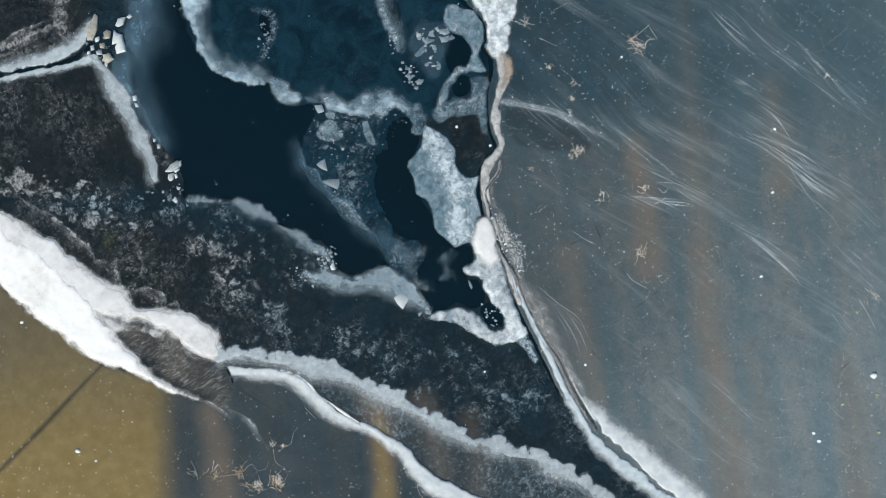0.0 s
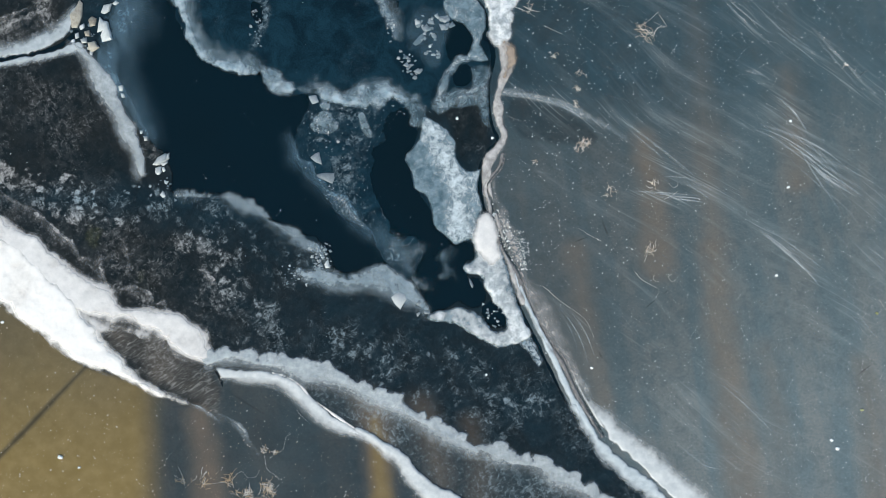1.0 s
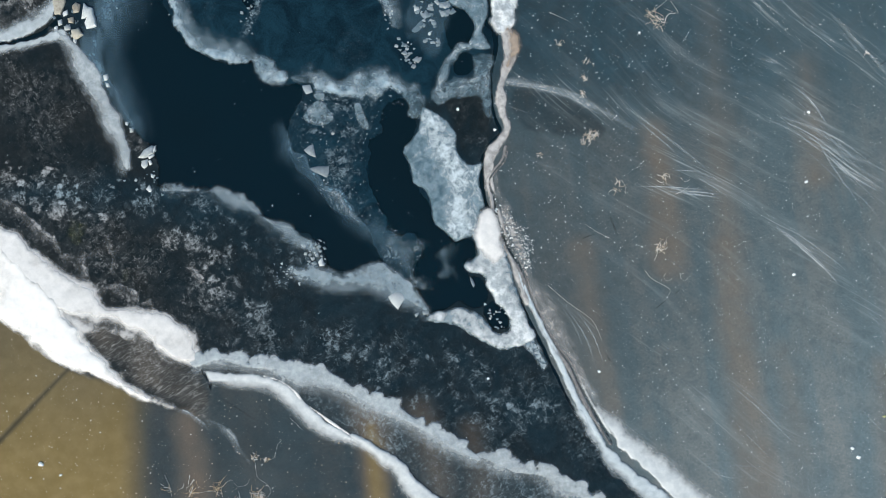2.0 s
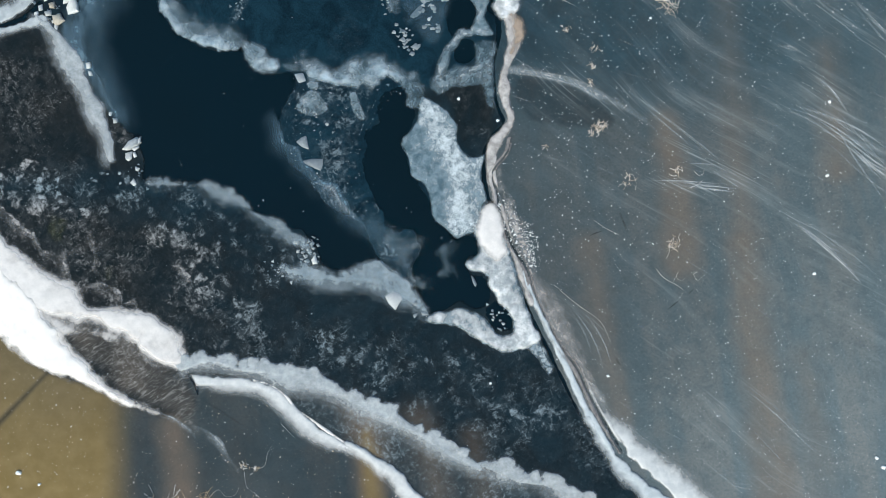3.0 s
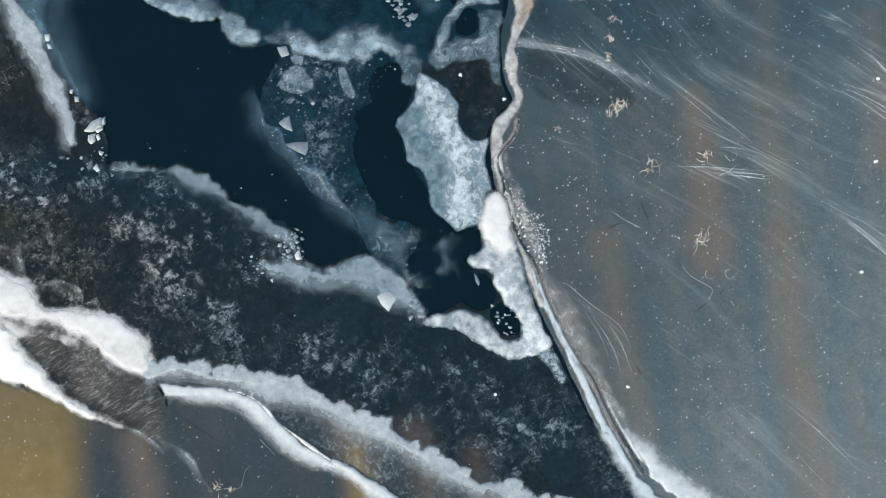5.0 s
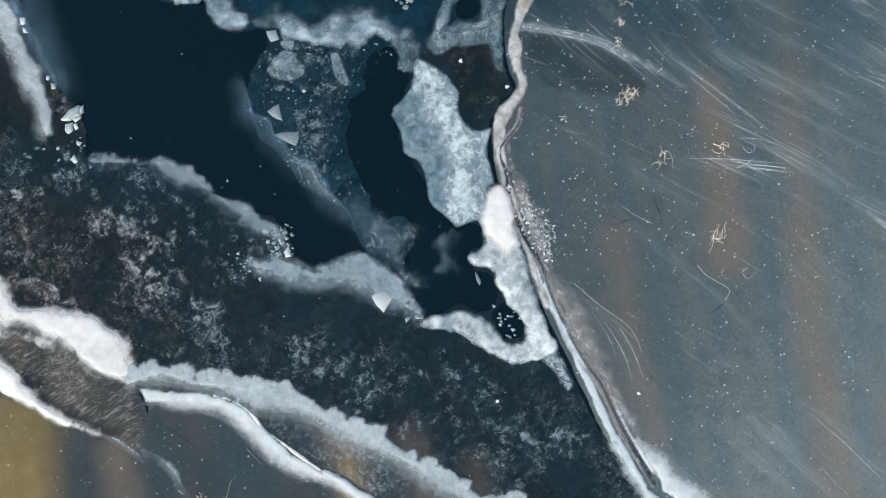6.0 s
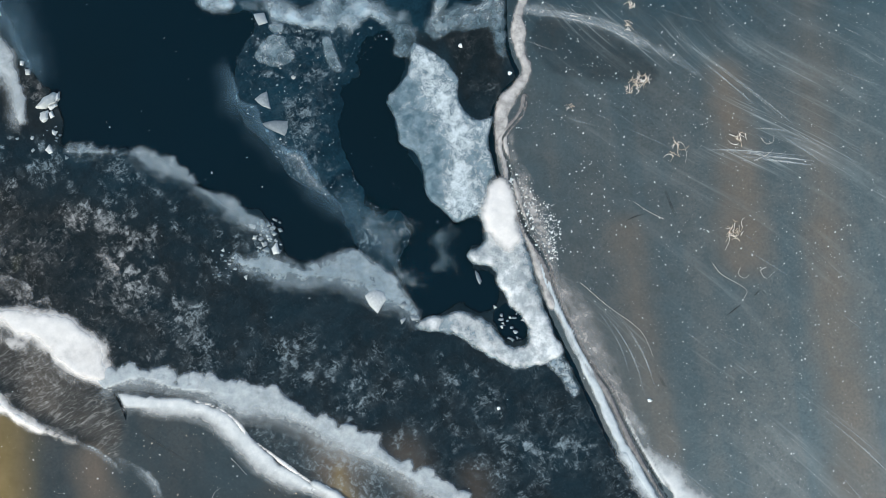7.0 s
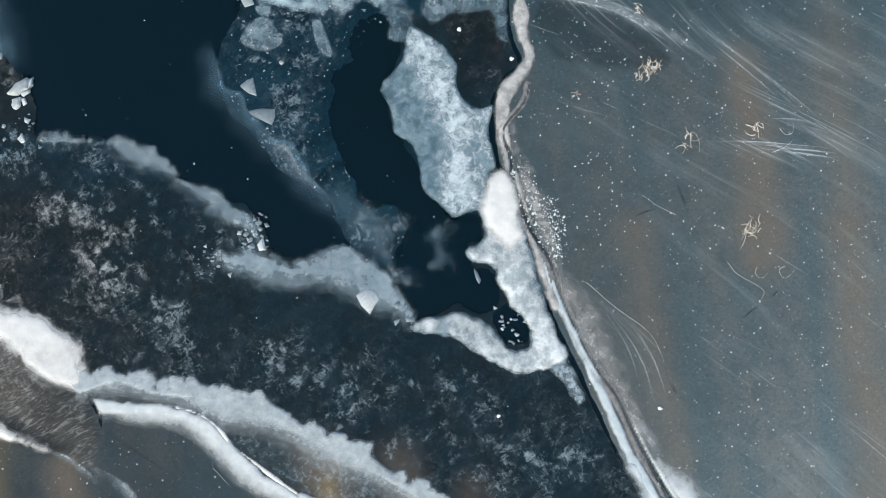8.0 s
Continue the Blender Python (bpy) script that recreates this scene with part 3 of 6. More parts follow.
for number, (zone, count, size, level, lean, core) in enumerate((
        ([(-39.9, 7.4), (-35.7, 6.8), (-31.7, 6.1), (-29.2, 4.8), (-26.7, 3.6), (-27.2, 2.1), (-31.7, 2.4), (-34.7, 3.6), (-37.2, 4.9), (-39.9, 5.2)], 80, 0.30, 0.95, -25, 0.25),
        ([(-27.2, 5.0), (-22.7, 5.5), (-22.2, 3.5), (-24.2, 2.1), (-27.2, 2.1)], 26, 0.34, 0.7, -20, 0.2),
        ([(-24.2, 3.6), (-21.2, 4.0), (-18.2, 2.8), (-15.2, 1.0), (-11.2, -0.5), (-9.7, -2.0), (-11.2, -3.0), (-15.2, -4.0), (-18.2, -6.0), (-20.2, -8.0), (-22.2, -6.0), (-20.7, -3.0), (-22.7, 0.1), (-24.2, 2.1)], 170, 0.40, 0.55, -50, 0.0),
        ([(-19.3, -0.4), (-17.1, -0.4), (-16.9, -4.5), (-18.9, -4.5)], 34, 0.26, 0.80, 55, 0.15),
        ([(-22.7, 1.6), (-20.2, 1.0), (-19.0, -0.6), (-20.7, -1.2), (-22.5, 0.1)], 26, 0.26, 0.75, -55, 0.15),
        ([(-16.0, -4.6), (-14.0, -5.0), (-13.9, -7.6), (-15.9, -7.4)], 24, 0.28, 0.75, 60, 0.15),
        ([(-29.2, -1.0), (-26.2, 0.2), (-25.2, -4.0), (-23.2, -6.0), (-21.7, -7.5), (-24.2, -6.6), (-27.4, -4.2)], 70, 0.34, 0.50, 40, 0.1),
        ([(-36.5, 3.2), (-32.0, 1.2), (-29.5, -0.5), (-28.5, -3.2), (-31.0, -1.8), (-34.0, 0.7), (-37.5, 2.6)], 70, 0.45, 0.40, -40, 0.0),
        ([(-18.7, -8.0), (-11.2, -6.4), (-4.2, -7.4), (-0.2, -8.4), (5.8, -10.0), (8.8, -14.0), (5.8, -16.4), (0.8, -14.4), (-4.2, -12.4), (-9.2, -10.0), (-14.2, -9.0)], 230, 0.52, 0.50, 60, -0.1),
        ([(-9.5, -7.0), (-7.2, -6.9), (-4.5, -8.3), (-3.4, -10.9), (-5.2, -11.2), (-7.6, -9.6)], 34, 0.42, 0.62, 70, 0.15),
        ([(4.8, -12.0), (9.4, -12.9), (9.8, -14.2), (7.8, -14.5), (4.8, -13.0)], 20, 0.34, 0.75, -20, 0.2),
        ([(-0.5, -6.6), (2.5, -8.4), (3.6, -10.4), (2.2, -11.2), (0.0, -9.2)], 24, 0.34, 0.55, -60, 0.15))):
    frost = np.maximum(frost, belt * tufts(zone, count, size, level, lean, 400 + number, 1.5, core))
bare = patch([(0.30, 12.05), (3.30, 12.55), (3.90, 10.55), (3.90, 7.55), (3.05, 6.30), (1.55, 7.05), (0.95, 8.55)], 0.4, 0.3, 1.0, 30)
frost = np.maximum(frost * (1 - 0.8 * bare), bare * (0.16 + 0.2 * rough(GX, GY, 1.4, 4, 144)))
teal *= 1 - 0.6 * bare
west = patch(WEST, 0.5, 0.3, 1.5, 31)
frost = np.maximum(frost, west * 0.27 * step(-0.2, 0.5, rough(GX, GY * 0.5, 2.2, 5, 34)))
frost += north * (0.02 + 0.14 * step(0.05, 0.5, rough(GX, GY, 3.0, 5, 32)))
scoured = patch([(-31.70, -4.20), (-30.20, -5.20), (-27.45, -6.45), (-24.20, -7.45), (-20.70, -9.95), (-19.10, -10.70), (-19.00, -12.45), (-18.60, -14.85), (-19.95, -14.05), (-21.95, -12.75), (-24.70, -11.15), (-27.20, -9.25), (-29.70, -6.55)], 0.9, 0.7, 1.4, 115, 0.6)
scoured *= 0.55 + 0.6 * step(-0.4, 0.4, rough(GX, GY, 2.2, 4, 119)) * step(-19.0, -24.2, GX) + 0.35 * step(-10, -13, GY)
between = patch([(-11.20, -12.45), (-7.20, -12.45), (-1.20, -14.95), (2.80, -17.45), (5.80, -18.45), (8.80, -19.45), (12.80, -22.45), (3.80, -22.45), (-0.20, -20.45), (-4.20, -17.45), (-8.20, -14.95)], 0.6, 0.4, 1.2, 38)
milk = np.maximum(milk, 0.12 * scoured + 0.13 * between)
# The scoured ice takes some of the same brown.
brown_tint = np.maximum(brown_tint, 0.20 * scoured * (1 + 0.5 * rough(GX, GY, 2.5, 4, 116)))
near_channel = patch(CHANNEL, 0.3, 0.6, 1.5, 3, 2.2)
frost = np.maximum(frost, lead_ice * tufts([(-11.6, 11.8), (-4.6, 11.6), (-4.7, 9.2), (-6.2, 6.0), (-5.8, 3.6), (-3.6, 0.8), (-2.2, -2.0), (-4.4, -1.0), (-6.6, 2.0), (-8.0, 4.0), (-9.6, 8.0), (-11.6, 9.0)], 120, 0.30, 0.55, 60, 450, 1.6, 0.1))
frost += lead_ice * (0.04 + 0.14 * step(-0.1, 0.45, rough(GX, GY, 1.8, 5, 33)))
frost *= 1 - 0.7 * near_channel
northwest = patch(NORTHWEST, 0.5, 0.3, 1.5, 35)
frost += northwest * (0.05 + 0.16 * step(-0.1, 0.5, rough(GX, GY, 2.5, 5, 36)))
frost += 0.10 * patch([(-27.45, -7.95), (-24.70, -8.45), (-20.70, -10.45), (-18.95, -10.95), (-19.20, -14.70), (-22.20, -12.95), (-25.20, -10.95)], 0.9, 0.5, 1.2, 37) * (0.4 + 0.8 * step(-0.3, 0.4, rough(GX * 0.6 + GY * 0.9, GY * 1.6 - GX * 1.2, 1.2, 4, 91)))
frost += 0.13 * patch([(-11.20, -12.45), (-7.20, -12.45), (-1.20, -14.95), (2.80, -17.45), (5.80, -18.45), (8.80, -19.45), (12.80, -22.45), (3.80, -22.45), (-0.20, -20.45), (-4.20, -17.45), (-8.20, -14.95)], 0.6, 0.4, 1.2, 38)
def hoar_line(line, wide, level):
    """A curved line of hoar."""
    return level * band(line, wide, 0.4, 0.35, 0.9, 45 + len(line))


frost += hoar_line([(-40.20, 17.45), (-38.20, 18.15), (-36.20, 19.05), (-34.30, 19.85)], (0.3, 0.4, 0.2), 0.6)
frost += hoar_line([(-33.70, 22.55), (-33.90, 20.55), (-33.10, 18.75)], (0.5, 0.5, 0.2), 0.4)
frost += hoar_line([(-27.80, 14.65), (-28.00, 16.05), (-27.20, 17.55), (-26.70, 18.55)], (0.12, 0.15, 0.1), 0.45)
frost += hoar_line([(-16.80, 21.05), (-15.30, 20.80), (-15.00, 19.30), (-15.70, 17.80), (-16.10, 16.80)], (0.25, 0.3, 0.2), 0.55)
wisp = edge_east * np.clip(0.45 + 1.1 * rough(GX, GY, 8, 3, 39) + 0.4 * step(3, 20, GX), 0, 1.3) * (0.3 + 0.7 * step(5, 17, GX + 0.25 * GY))
SHEAVES = [
    ([(15.05, 4.45), (17.30, 4.40), (19.80, 4.15), (22.30, 3.85)], 7, 0.13, 0.8),
    ([(18.55, 4.05), (19.20, 4.25), (19.80, 4.60)], 3, 0.08, 0.9),
    ([(5.05, 12.95), (7.30, 12.70), (10.05, 12.05), (13.30, 10.30)], 5, 0.35, 0.6),
    ([(26.05, 10.15), (28.30, 9.35), (30.80, 7.85), (33.30, 5.55)], 9, 0.5, 0.75),
    ([(26.40, 1.80), (28.30, 0.55), (30.80, -1.45), (32.30, -2.95)], 6, 0.22, 0.85),
    ([(23.20, 21.80), (25.30, 19.80), (28.55, 17.20)], 6, 0.3, 0.7),
    ([(27.80, 12.70), (29.40, 11.30), (30.70, 9.15)], 5, 0.25, 0.7),
    ([(13.30, 11.80), (16.30, 9.55), (19.30, 7.05), (20.80, 5.55)], 7, 0.5, 0.55),
    ([(30.80, 7.45), (32.80, 5.80), (36.30, 3.95)], 5, 0.3, 0.75),
    ([(18.30, 5.80), (20.30, 5.55), (22.80, 4.70)], 4, 0.2, 0.6),
    ([(30.55, 18.95), (32.80, 16.80), (34.80, 15.05)], 6, 0.5, 0.5),
    ([(25.30, 15.05), (26.80, 14.65), (27.90, 14.40)], 4, 0.15, 0.6),
    ([(29.80, 10.05), (31.80, 7.55), (35.30, 3.55)], 6, 0.5, 0.6),
    ([(21.55, -9.95), (24.80, -12.45), (27.80, -15.20), (29.05, -16.05)], 3, 0.15, 0.6),
    ([(19.80, -16.45), (21.80, -17.85), (23.80, -18.10)], 5, 0.35, 0.45),
    ([(7.80, -3.20), (10.05, -5.20), (11.55, -7.45), (12.30, -9.95)], 6, 0.35, 0.55),
    ([(32.80, -3.95), (34.80, -5.95), (35.80, -7.45)], 4, 0.3, 0.5),
    ([(20.80, -17.70), (23.80, -18.20), (27.80, -18.55)], 3, 0.2, 0.4),
    ([(34.80, 0.55), (37.80, -2.45), (39.80, -3.95)], 5, 0.5, 0.5),
    ([(14.30, -5.95), (15.80, -6.95), (17.80, -8.45)], 3, 0.3, 0.4),
    ([(16.30, 8.80), (19.80, 6.80), (23.30, 4.80), (25.30, 3.30)], 6, 0.5, 0.6),
    ([(25.30, 11.30), (29.30, 9.05), (32.80, 6.55), (35.80, 4.55), (38.80, 1.05)], 8, 0.7, 0.7),
    ([(23.80, 22.00), (26.00, 20.00), (30.80, 16.50), (35.00, 13.00)], 5, 0.6, 0.5),
    ([(30.80, 19.00), (34.30, 15.50), (37.80, 12.00)], 5, 0.6, 0.5),
]
blown = np.zeros(GX.shape)
for line, count, spread, level in SHEAVES:
    blown = np.maximum(blown, level * band(line, (0.15, 0.3 + 0.8 * spread, 0.4 + 1.4 * spread, 0.2), 0.5 + spread, 0.4, 2.0, 140 + count))
# grooves: the straight dark, sunken line and the seam inside the pressure ridge
groove = band([(-40.70, -21.05), (-36.20, -16.55), (-32.70, -12.85), (-30.10, -10.15)], (0.18, 0.22, 0.10), 0.24, 0.06, 1.0, 51)
sunlit_sand = sunlit_sand * (1 - 0.72 * groove)
milk = milk * (1 - 0.9 * groove)
FIELDS = {"cover": cover, "milk": np.clip(milk, 0, 1), "brown_tint": brown_tint, "sunlit_sand": sunlit_sand, "teal": teal, "frost": np.clip(frost, 0, 1), "wisp": wisp, "blown": blown * edge_east, "scour": np.clip(scoured + 0.08 * between, 0, 1)}
SURFACE = -0.04 * (1 - cover) - 0.05 * groove + 0.02 * frost * (0.5 + rough(GX, GY, 0.6, 3, 53)) + 0.012 * rough(GX, GY, 4, 4, 54)


# ---- meshes from the fields ----
def grid_mesh(name, keep, height, fields, material):
    """The cells of the grid that are kept, as one smooth mesh with its fields."""
    cells = keep[:-1, :-1] | keep[1:, :-1] | keep[:-1, 1:] | keep[1:, 1:] if keep.shape == GX.shape else keep
    r, c = np.nonzero(cells)
    columns = GX.shape[1]
    corners = np.stack([r * columns + c, r * columns + c + 1, (r + 1) * columns + c + 1, (r + 1) * columns + c], 1)
    used, faces = np.unique(corners, return_inverse=True)
    faces = faces.reshape(-1, 4)
    mesh = bpy.data.meshes.new(name)
    mesh.vertices.add(len(used))
    mesh.vertices.foreach_set("co", np.stack([GX.ravel()[used], GY.ravel()[used], height.ravel()[used]], 1).astype(np.float32).ravel())
    mesh.loops.add(faces.size)
    mesh.loops.foreach_set("vertex_index", faces.ravel().astype(np.int32))
    mesh.polygons.add(len(faces))
    mesh.polygons.foreach_set("loop_start", np.arange(0, faces.size, 4, dtype=np.int32))
    mesh.polygons.foreach_set("use_smooth", np.ones(len(faces), bool))
    mesh.update(calc_edges=True)
    for key, values in fields.items():
        mesh.attributes.new(key, "FLOAT", "POINT").data.foreach_set("value", values.ravel()[used].astype(np.float32))
    mesh.materials.append(material)
    return mesh


# ---- water and ice sheets ----
def flat_sheet(name, loops, z, material):
    bm = bmesh.new()
    for loop in loops:
        bm.faces.new([bm.verts.new((x, y, z)) for x, y in loop])
    mesh = bpy.data.meshes.new(name)
    bm.to_mesh(mesh)
    bm.free()
    mesh.materials.append(material)
    return new(name, mesh)


FAR = 2500.0
tagged(flat_sheet("water", [[(-FAR, -FAR), (FAR, -FAR), (FAR, FAR), (-FAR, FAR)]], -0.065, WATER),
       "dark teal open lake water under the ice", "water", kind="structure")
w, d = WIDE, DEEP
shore_ice = flat_sheet("ground", [[(-FAR, d), (FAR, d), (FAR, FAR), (-FAR, FAR)], [(-FAR, -FAR), (FAR, -FAR), (FAR, -d), (-FAR, -d)],
                                  [(-FAR, -d), (-w, -d), (-w, d), (-FAR, d)], [(w, -d), (FAR, -d), (FAR, d), (w, d)]], 0.0, ICE)
for key, value in (("cover", 1.0), ("milk", 0.7), ("wisp", 0.5), ("teal", 0.4)):
    shore_ice.data.attributes.new(key, "FLOAT", "POINT").data.foreach_set("value", np.full(len(shore_ice.data.vertices), value, np.float32))
tagged(shore_ice, "grey frozen lake surface reaching to the horizon", "lake ice", kind="structure")

plate = np.zeros(GX.shape, int)
for number, outline in enumerate((LEAD_ICE, NORTH, NORTHWEST, WEST, SOUTH, EAST), 1):
    where = window(outline, 0.5)
    part_of = plate[where]
    part_of[inside(GX[where], GY[where], rounded(outline, True)) > 0] = number
present = cover > 0.03
PLATES = (("dark clear ice with white hoar frost clumps", 0), ("thin teal ice with grey mottling between open leads", 1),
          ("smooth dark teal refrozen ice sheet", 2), ("frosted grey ice sheet beside a crack", 3),
          ("brown-black clear ice sheet with faint frost", 4), ("clear ice over sandy lake bed, yellow sunlight painted in", 5),
          ("grey-blue milky ice sheet with windblown snow wisps", 6))
for text, number in PLATES:
    cell = present[:-1, :-1] | present[1:, :-1] | present[:-1, 1:] | present[1:, 1:]
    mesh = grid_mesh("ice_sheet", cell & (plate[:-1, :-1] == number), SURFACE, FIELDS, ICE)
    tagged(new("ice_sheet", mesh), text, "ice sheet", "ice sheets", "structure")


# ---- snow on the ice ----
def snow(name, field, height, material, text, category="snow ridge", seed=60, lump=0.5, group="snow ridges", base=0.0, parent=None, crown=0.0):
    """A bank of snow as deep as its field, sunk at its edge into the ice."""
    relief = field * (1 - lump + lump * (0.5 + rough(GX, GY, 1.1, 4, seed)))
    top = base - 0.03 + 0.045 * step(0.0, 0.2, field) + height * relief
    mesh = grid_mesh(name, field > 0.015, top, {"cover": field}, material)
    if parent:
        return part_of_thing(name, mesh, parent, text)
    if crown:
        thing = tagged(new(name), text, category, group)
        part_of_thing("skirt", mesh, thing)
        core = field / field.max()
        core = crown * step(0.3, 1.1, core + 0.35 * rough(GX, GY, 1.6, 4, seed + 200)) * step(0.2, 0.9, core)
        part_of_thing("crown", grid_mesh("crown", core > 0.02, top + 0.004 + 0.03 * core, {"cover": core}, material), thing)
        return thing
    return tagged(new(name, mesh), text, category, group)


def crest(points, widths, parent, height=0.11, seed=95):
    """A thin bright crust of blown snow that stands along a ridge's edge."""
    field = band(points, widths, 0.06, 0.08, 0.5, seed)
    mesh = grid_mesh("crest", field > 0.015, -0.02 + height * field * (0.8 + 0.4 * rough(GX, GY, 0.7, 3, seed)), {"cover": field}, SNOW)
    return part_of_thing("crest", mesh, parent, "thin bright snow crest")


def part_of_thing(name, mesh, parent, text=""):
    ob = new(name, mesh)
    ob.parent = parent
    return tagged(ob, text)


lee = 0.8 * band([(-30.95, -5.55), (-28.95, -6.25), (-26.95, -6.65), (-25.20, -7.15), (-23.60, -8.25), (-21.95, -9.35), (-20.30, -10.05)], (0.15, 0.35, 0.4, 0.35, 0.3, 0.3), 0.6, 0.5, 0.9, 120)
toe = 0.85 * band([(-28.60, -10.55), (-26.70, -11.75), (-24.70, -12.85), (-22.70, -13.35)], (0.2, 0.4, 0.4, 0.2), 0.45, 0.3, 0.8, 121)
snow("snow_drift", (1 - toe) * patch([(-42.20, 4.10), (-39.20, 2.25), (-36.40, 0.55), (-33.35, -1.95), (-30.75, -4.90), (-29.10, -7.10), (-27.10, -9.40), (-25.10, -11.10), (-23.10, -12.30), (-21.70, -13.05), (-21.60, -13.45), (-24.20, -13.00), (-26.70, -11.75), (-29.20, -10.60), (-30.95, -10.00), (-32.70, -8.60), (-34.70, -7.05), (-36.70, -5.55), (-39.20, -3.30), (-42.20, -0.70)], 0.85, 0.45, 1.0, 61, 0.35), 0.16, SNOW,
             "deep bright white windblown snow drift on the ice", "snow drift", 61, 0.25, crown=0.85)
snow("snow_drift", 0.97 * (1 - lee) * patch([(-42.20, 5.55), (-39.20, 3.45), (-37.20, 2.35), (-35.45, 1.35), (-33.70, 0.05), (-31.70, -1.75), (-29.70, -2.85), (-27.95, -3.95), (-27.10, -5.25), (-25.45, -5.40), (-23.70, -5.45), (-21.70, -6.15), (-20.20, -7.45), (-19.50, -8.55), (-19.55, -9.65), (-20.45, -10.00), (-21.95, -9.65), (-23.70, -8.55), (-24.70, -7.75), (-25.95, -7.35), (-27.70, -7.05), (-28.95, -7.15), (-30.95, -5.95), (-34.20, -2.95), (-37.20, -0.45), (-42.20, 2.05)], 0.5, 0.5, 1.2, 62), 0.13, PALE_SNOW,
     "white snow drift with a soft rounded end", "snow drift", 62, 0.25, crown=0.8)
snow("snow_patch", 0.55 * band([(-22.45, -12.75), (-21.40, -13.25), (-20.50, -13.65), (-19.60, -14.25), (-18.80, -14.85)], (0.08, 0.12, 0.1, 0.05), 0.3, 0.25, 0.8, 122, left=0.12, right=0.7), 0.03, SOFT_SNOW,
     "faint drift edge trailing over clear ice", "snow patch", 122, group="snow patches")
snow("snow_patch", 0.46 * band([(-18.80, -14.25), (-18.00, -14.55), (-17.30, -15.10), (-16.70, -15.85), (-16.10, -16.65), (-15.35, -17.55)], (0.05, 0.15, 0.2, 0.12, 0.05), 0.3, 0.3, 0.8, 123, left=0.15, right=0.9), 0.03, SOFT_SNOW,
     "faint drift edge trailing over clear ice", "snow patch", 123, group="snow patches")
tip = patch([(-19.25, -10.15), (-19.25, -10.15), (-17.6, -10.42), (-16.0, -10.7), (-16.0, -11.2), (-17.4, -11.25), (-18.6, -11.2), (-18.95, -10.75)], 0.3, 0.10, 0.6, 137, 0.1)
ridge = snow("snow_ridge", 0.93 * np.maximum(tip, band([(-18.20, -10.95), (-17.20, -10.95), (-14.70, -11.15), (-13.30, -11.55), (-12.00, -12.65), (-10.20, -14.25), (-8.40, -15.35), (-6.80, -15.95)], (0.2, 0.4, 0.45, 0.5, 0.55, 0.55, 0.4, 0.15), 0.3, 0.25, 0.9, 63, left=0.14, right=0.85)), 0.09, FIRM_SNOW,
             "white snow wedge ending in a sharp point", seed=63, lump=0.3)
crest([(-14.35, -10.75), (-13.20, -11.05), (-11.90, -11.95), (-11.10, -12.85), (-10.10, -13.55), (-9.00, -14.35), (-8.10, -14.95), (-7.20, -15.55)], (0.05, 0.08, 0.06, 0.09, 0.05), ridge)
ridge = snow("snow_ridge", 0.9 * band([(-7.20, -15.55), (-6.10, -16.15), (-4.70, -17.20), (-3.60, -17.95), (-2.45, -19.45), (-0.95, -20.85), (1.30, -21.85), (3.80, -22.95)], (0.25, 0.4, 0.5, 0.75, 0.8, 0.6), 0.3, 0.25, 0.9, 64, left=0.15, right=0.7), 0.16, FIRM_SNOW,
             "narrow white snow ridge along a crack", seed=64, lump=0.3)
crest([(-7.00, -15.45), (-6.10, -15.95), (-5.30, -16.80), (-4.20, -17.05), (-3.40, -17.55), (-2.40, -18.75), (-1.60, -19.85)], (0.08, 0.12, 0.1, 0.08, 0.05), ridge, seed=96)
snow("snow_ridge", 0.61 * band([(-19.60, -9.95), (-17.70, -9.35), (-15.70, -9.95), (-13.20, -10.20), (-11.20, -10.70), (-8.70, -11.35), (-6.70, -12.45), (-4.20, -13.55), (-1.70, -14.85), (0.80, -16.35), (2.55, -17.25)], (0.3, 0.6, 0.35, 0.8, 1.1, 0.8, 0.6, 0.9, 0.5, 0.7, 0.4), 0.4, 0.5, 1.8, 65, left=0.2, right=1.3, puffs=0.65), 0.2, SOFT_SNOW,
     "billowing grey-white snow ridge on dark ice", seed=65, crown=0.6)
snow("snow_ridge", 0.58 * band([(2.90, -17.05), (4.40, -17.55), (6.05, -18.35), (8.05, -18.55), (10.05, -19.55), (12.05, -20.75), (14.30, -22.20)], (0.3, 0.8, 0.2, 0.9, 0.6, 0.8), 0.4, 0.5, 1.8, 66, left=0.2, right=1.3, puffs=0.65), 0.2, SOFT_SNOW,
     "billowing grey-white snow ridge on dark ice", seed=66, crown=0.5)
snow("snow_ridge", 0.38 * band([(-22.70, 4.15), (-19.20, 4.15), (-17.70, 3.75), (-15.95, 2.95), (-14.70, 2.25)], (0.0, 0.3, 0.7, 0.4, 0.1), 0.4, 0.8, 1.6, 67, left=0.3, right=1.0, puffs=0.4), 0.10, BANK_SNOW,
     "thin grey snow ridge beside open water", seed=67, crown=0.4)
snow("snow_ridge", 0.40 * band([(-14.80, 2.15), (-13.20, 1.25), (-11.70, 0.25), (-10.30, -0.85), (-9.70, -1.95)], (0.1, 0.8, 0.6, 0.3, 0.1), 0.5, 0.8, 1.6, 68, left=0.3, right=1.0), 0.10, BANK_SNOW,
     "thin grey snow ridge beside open water", seed=68, crown=0.4)
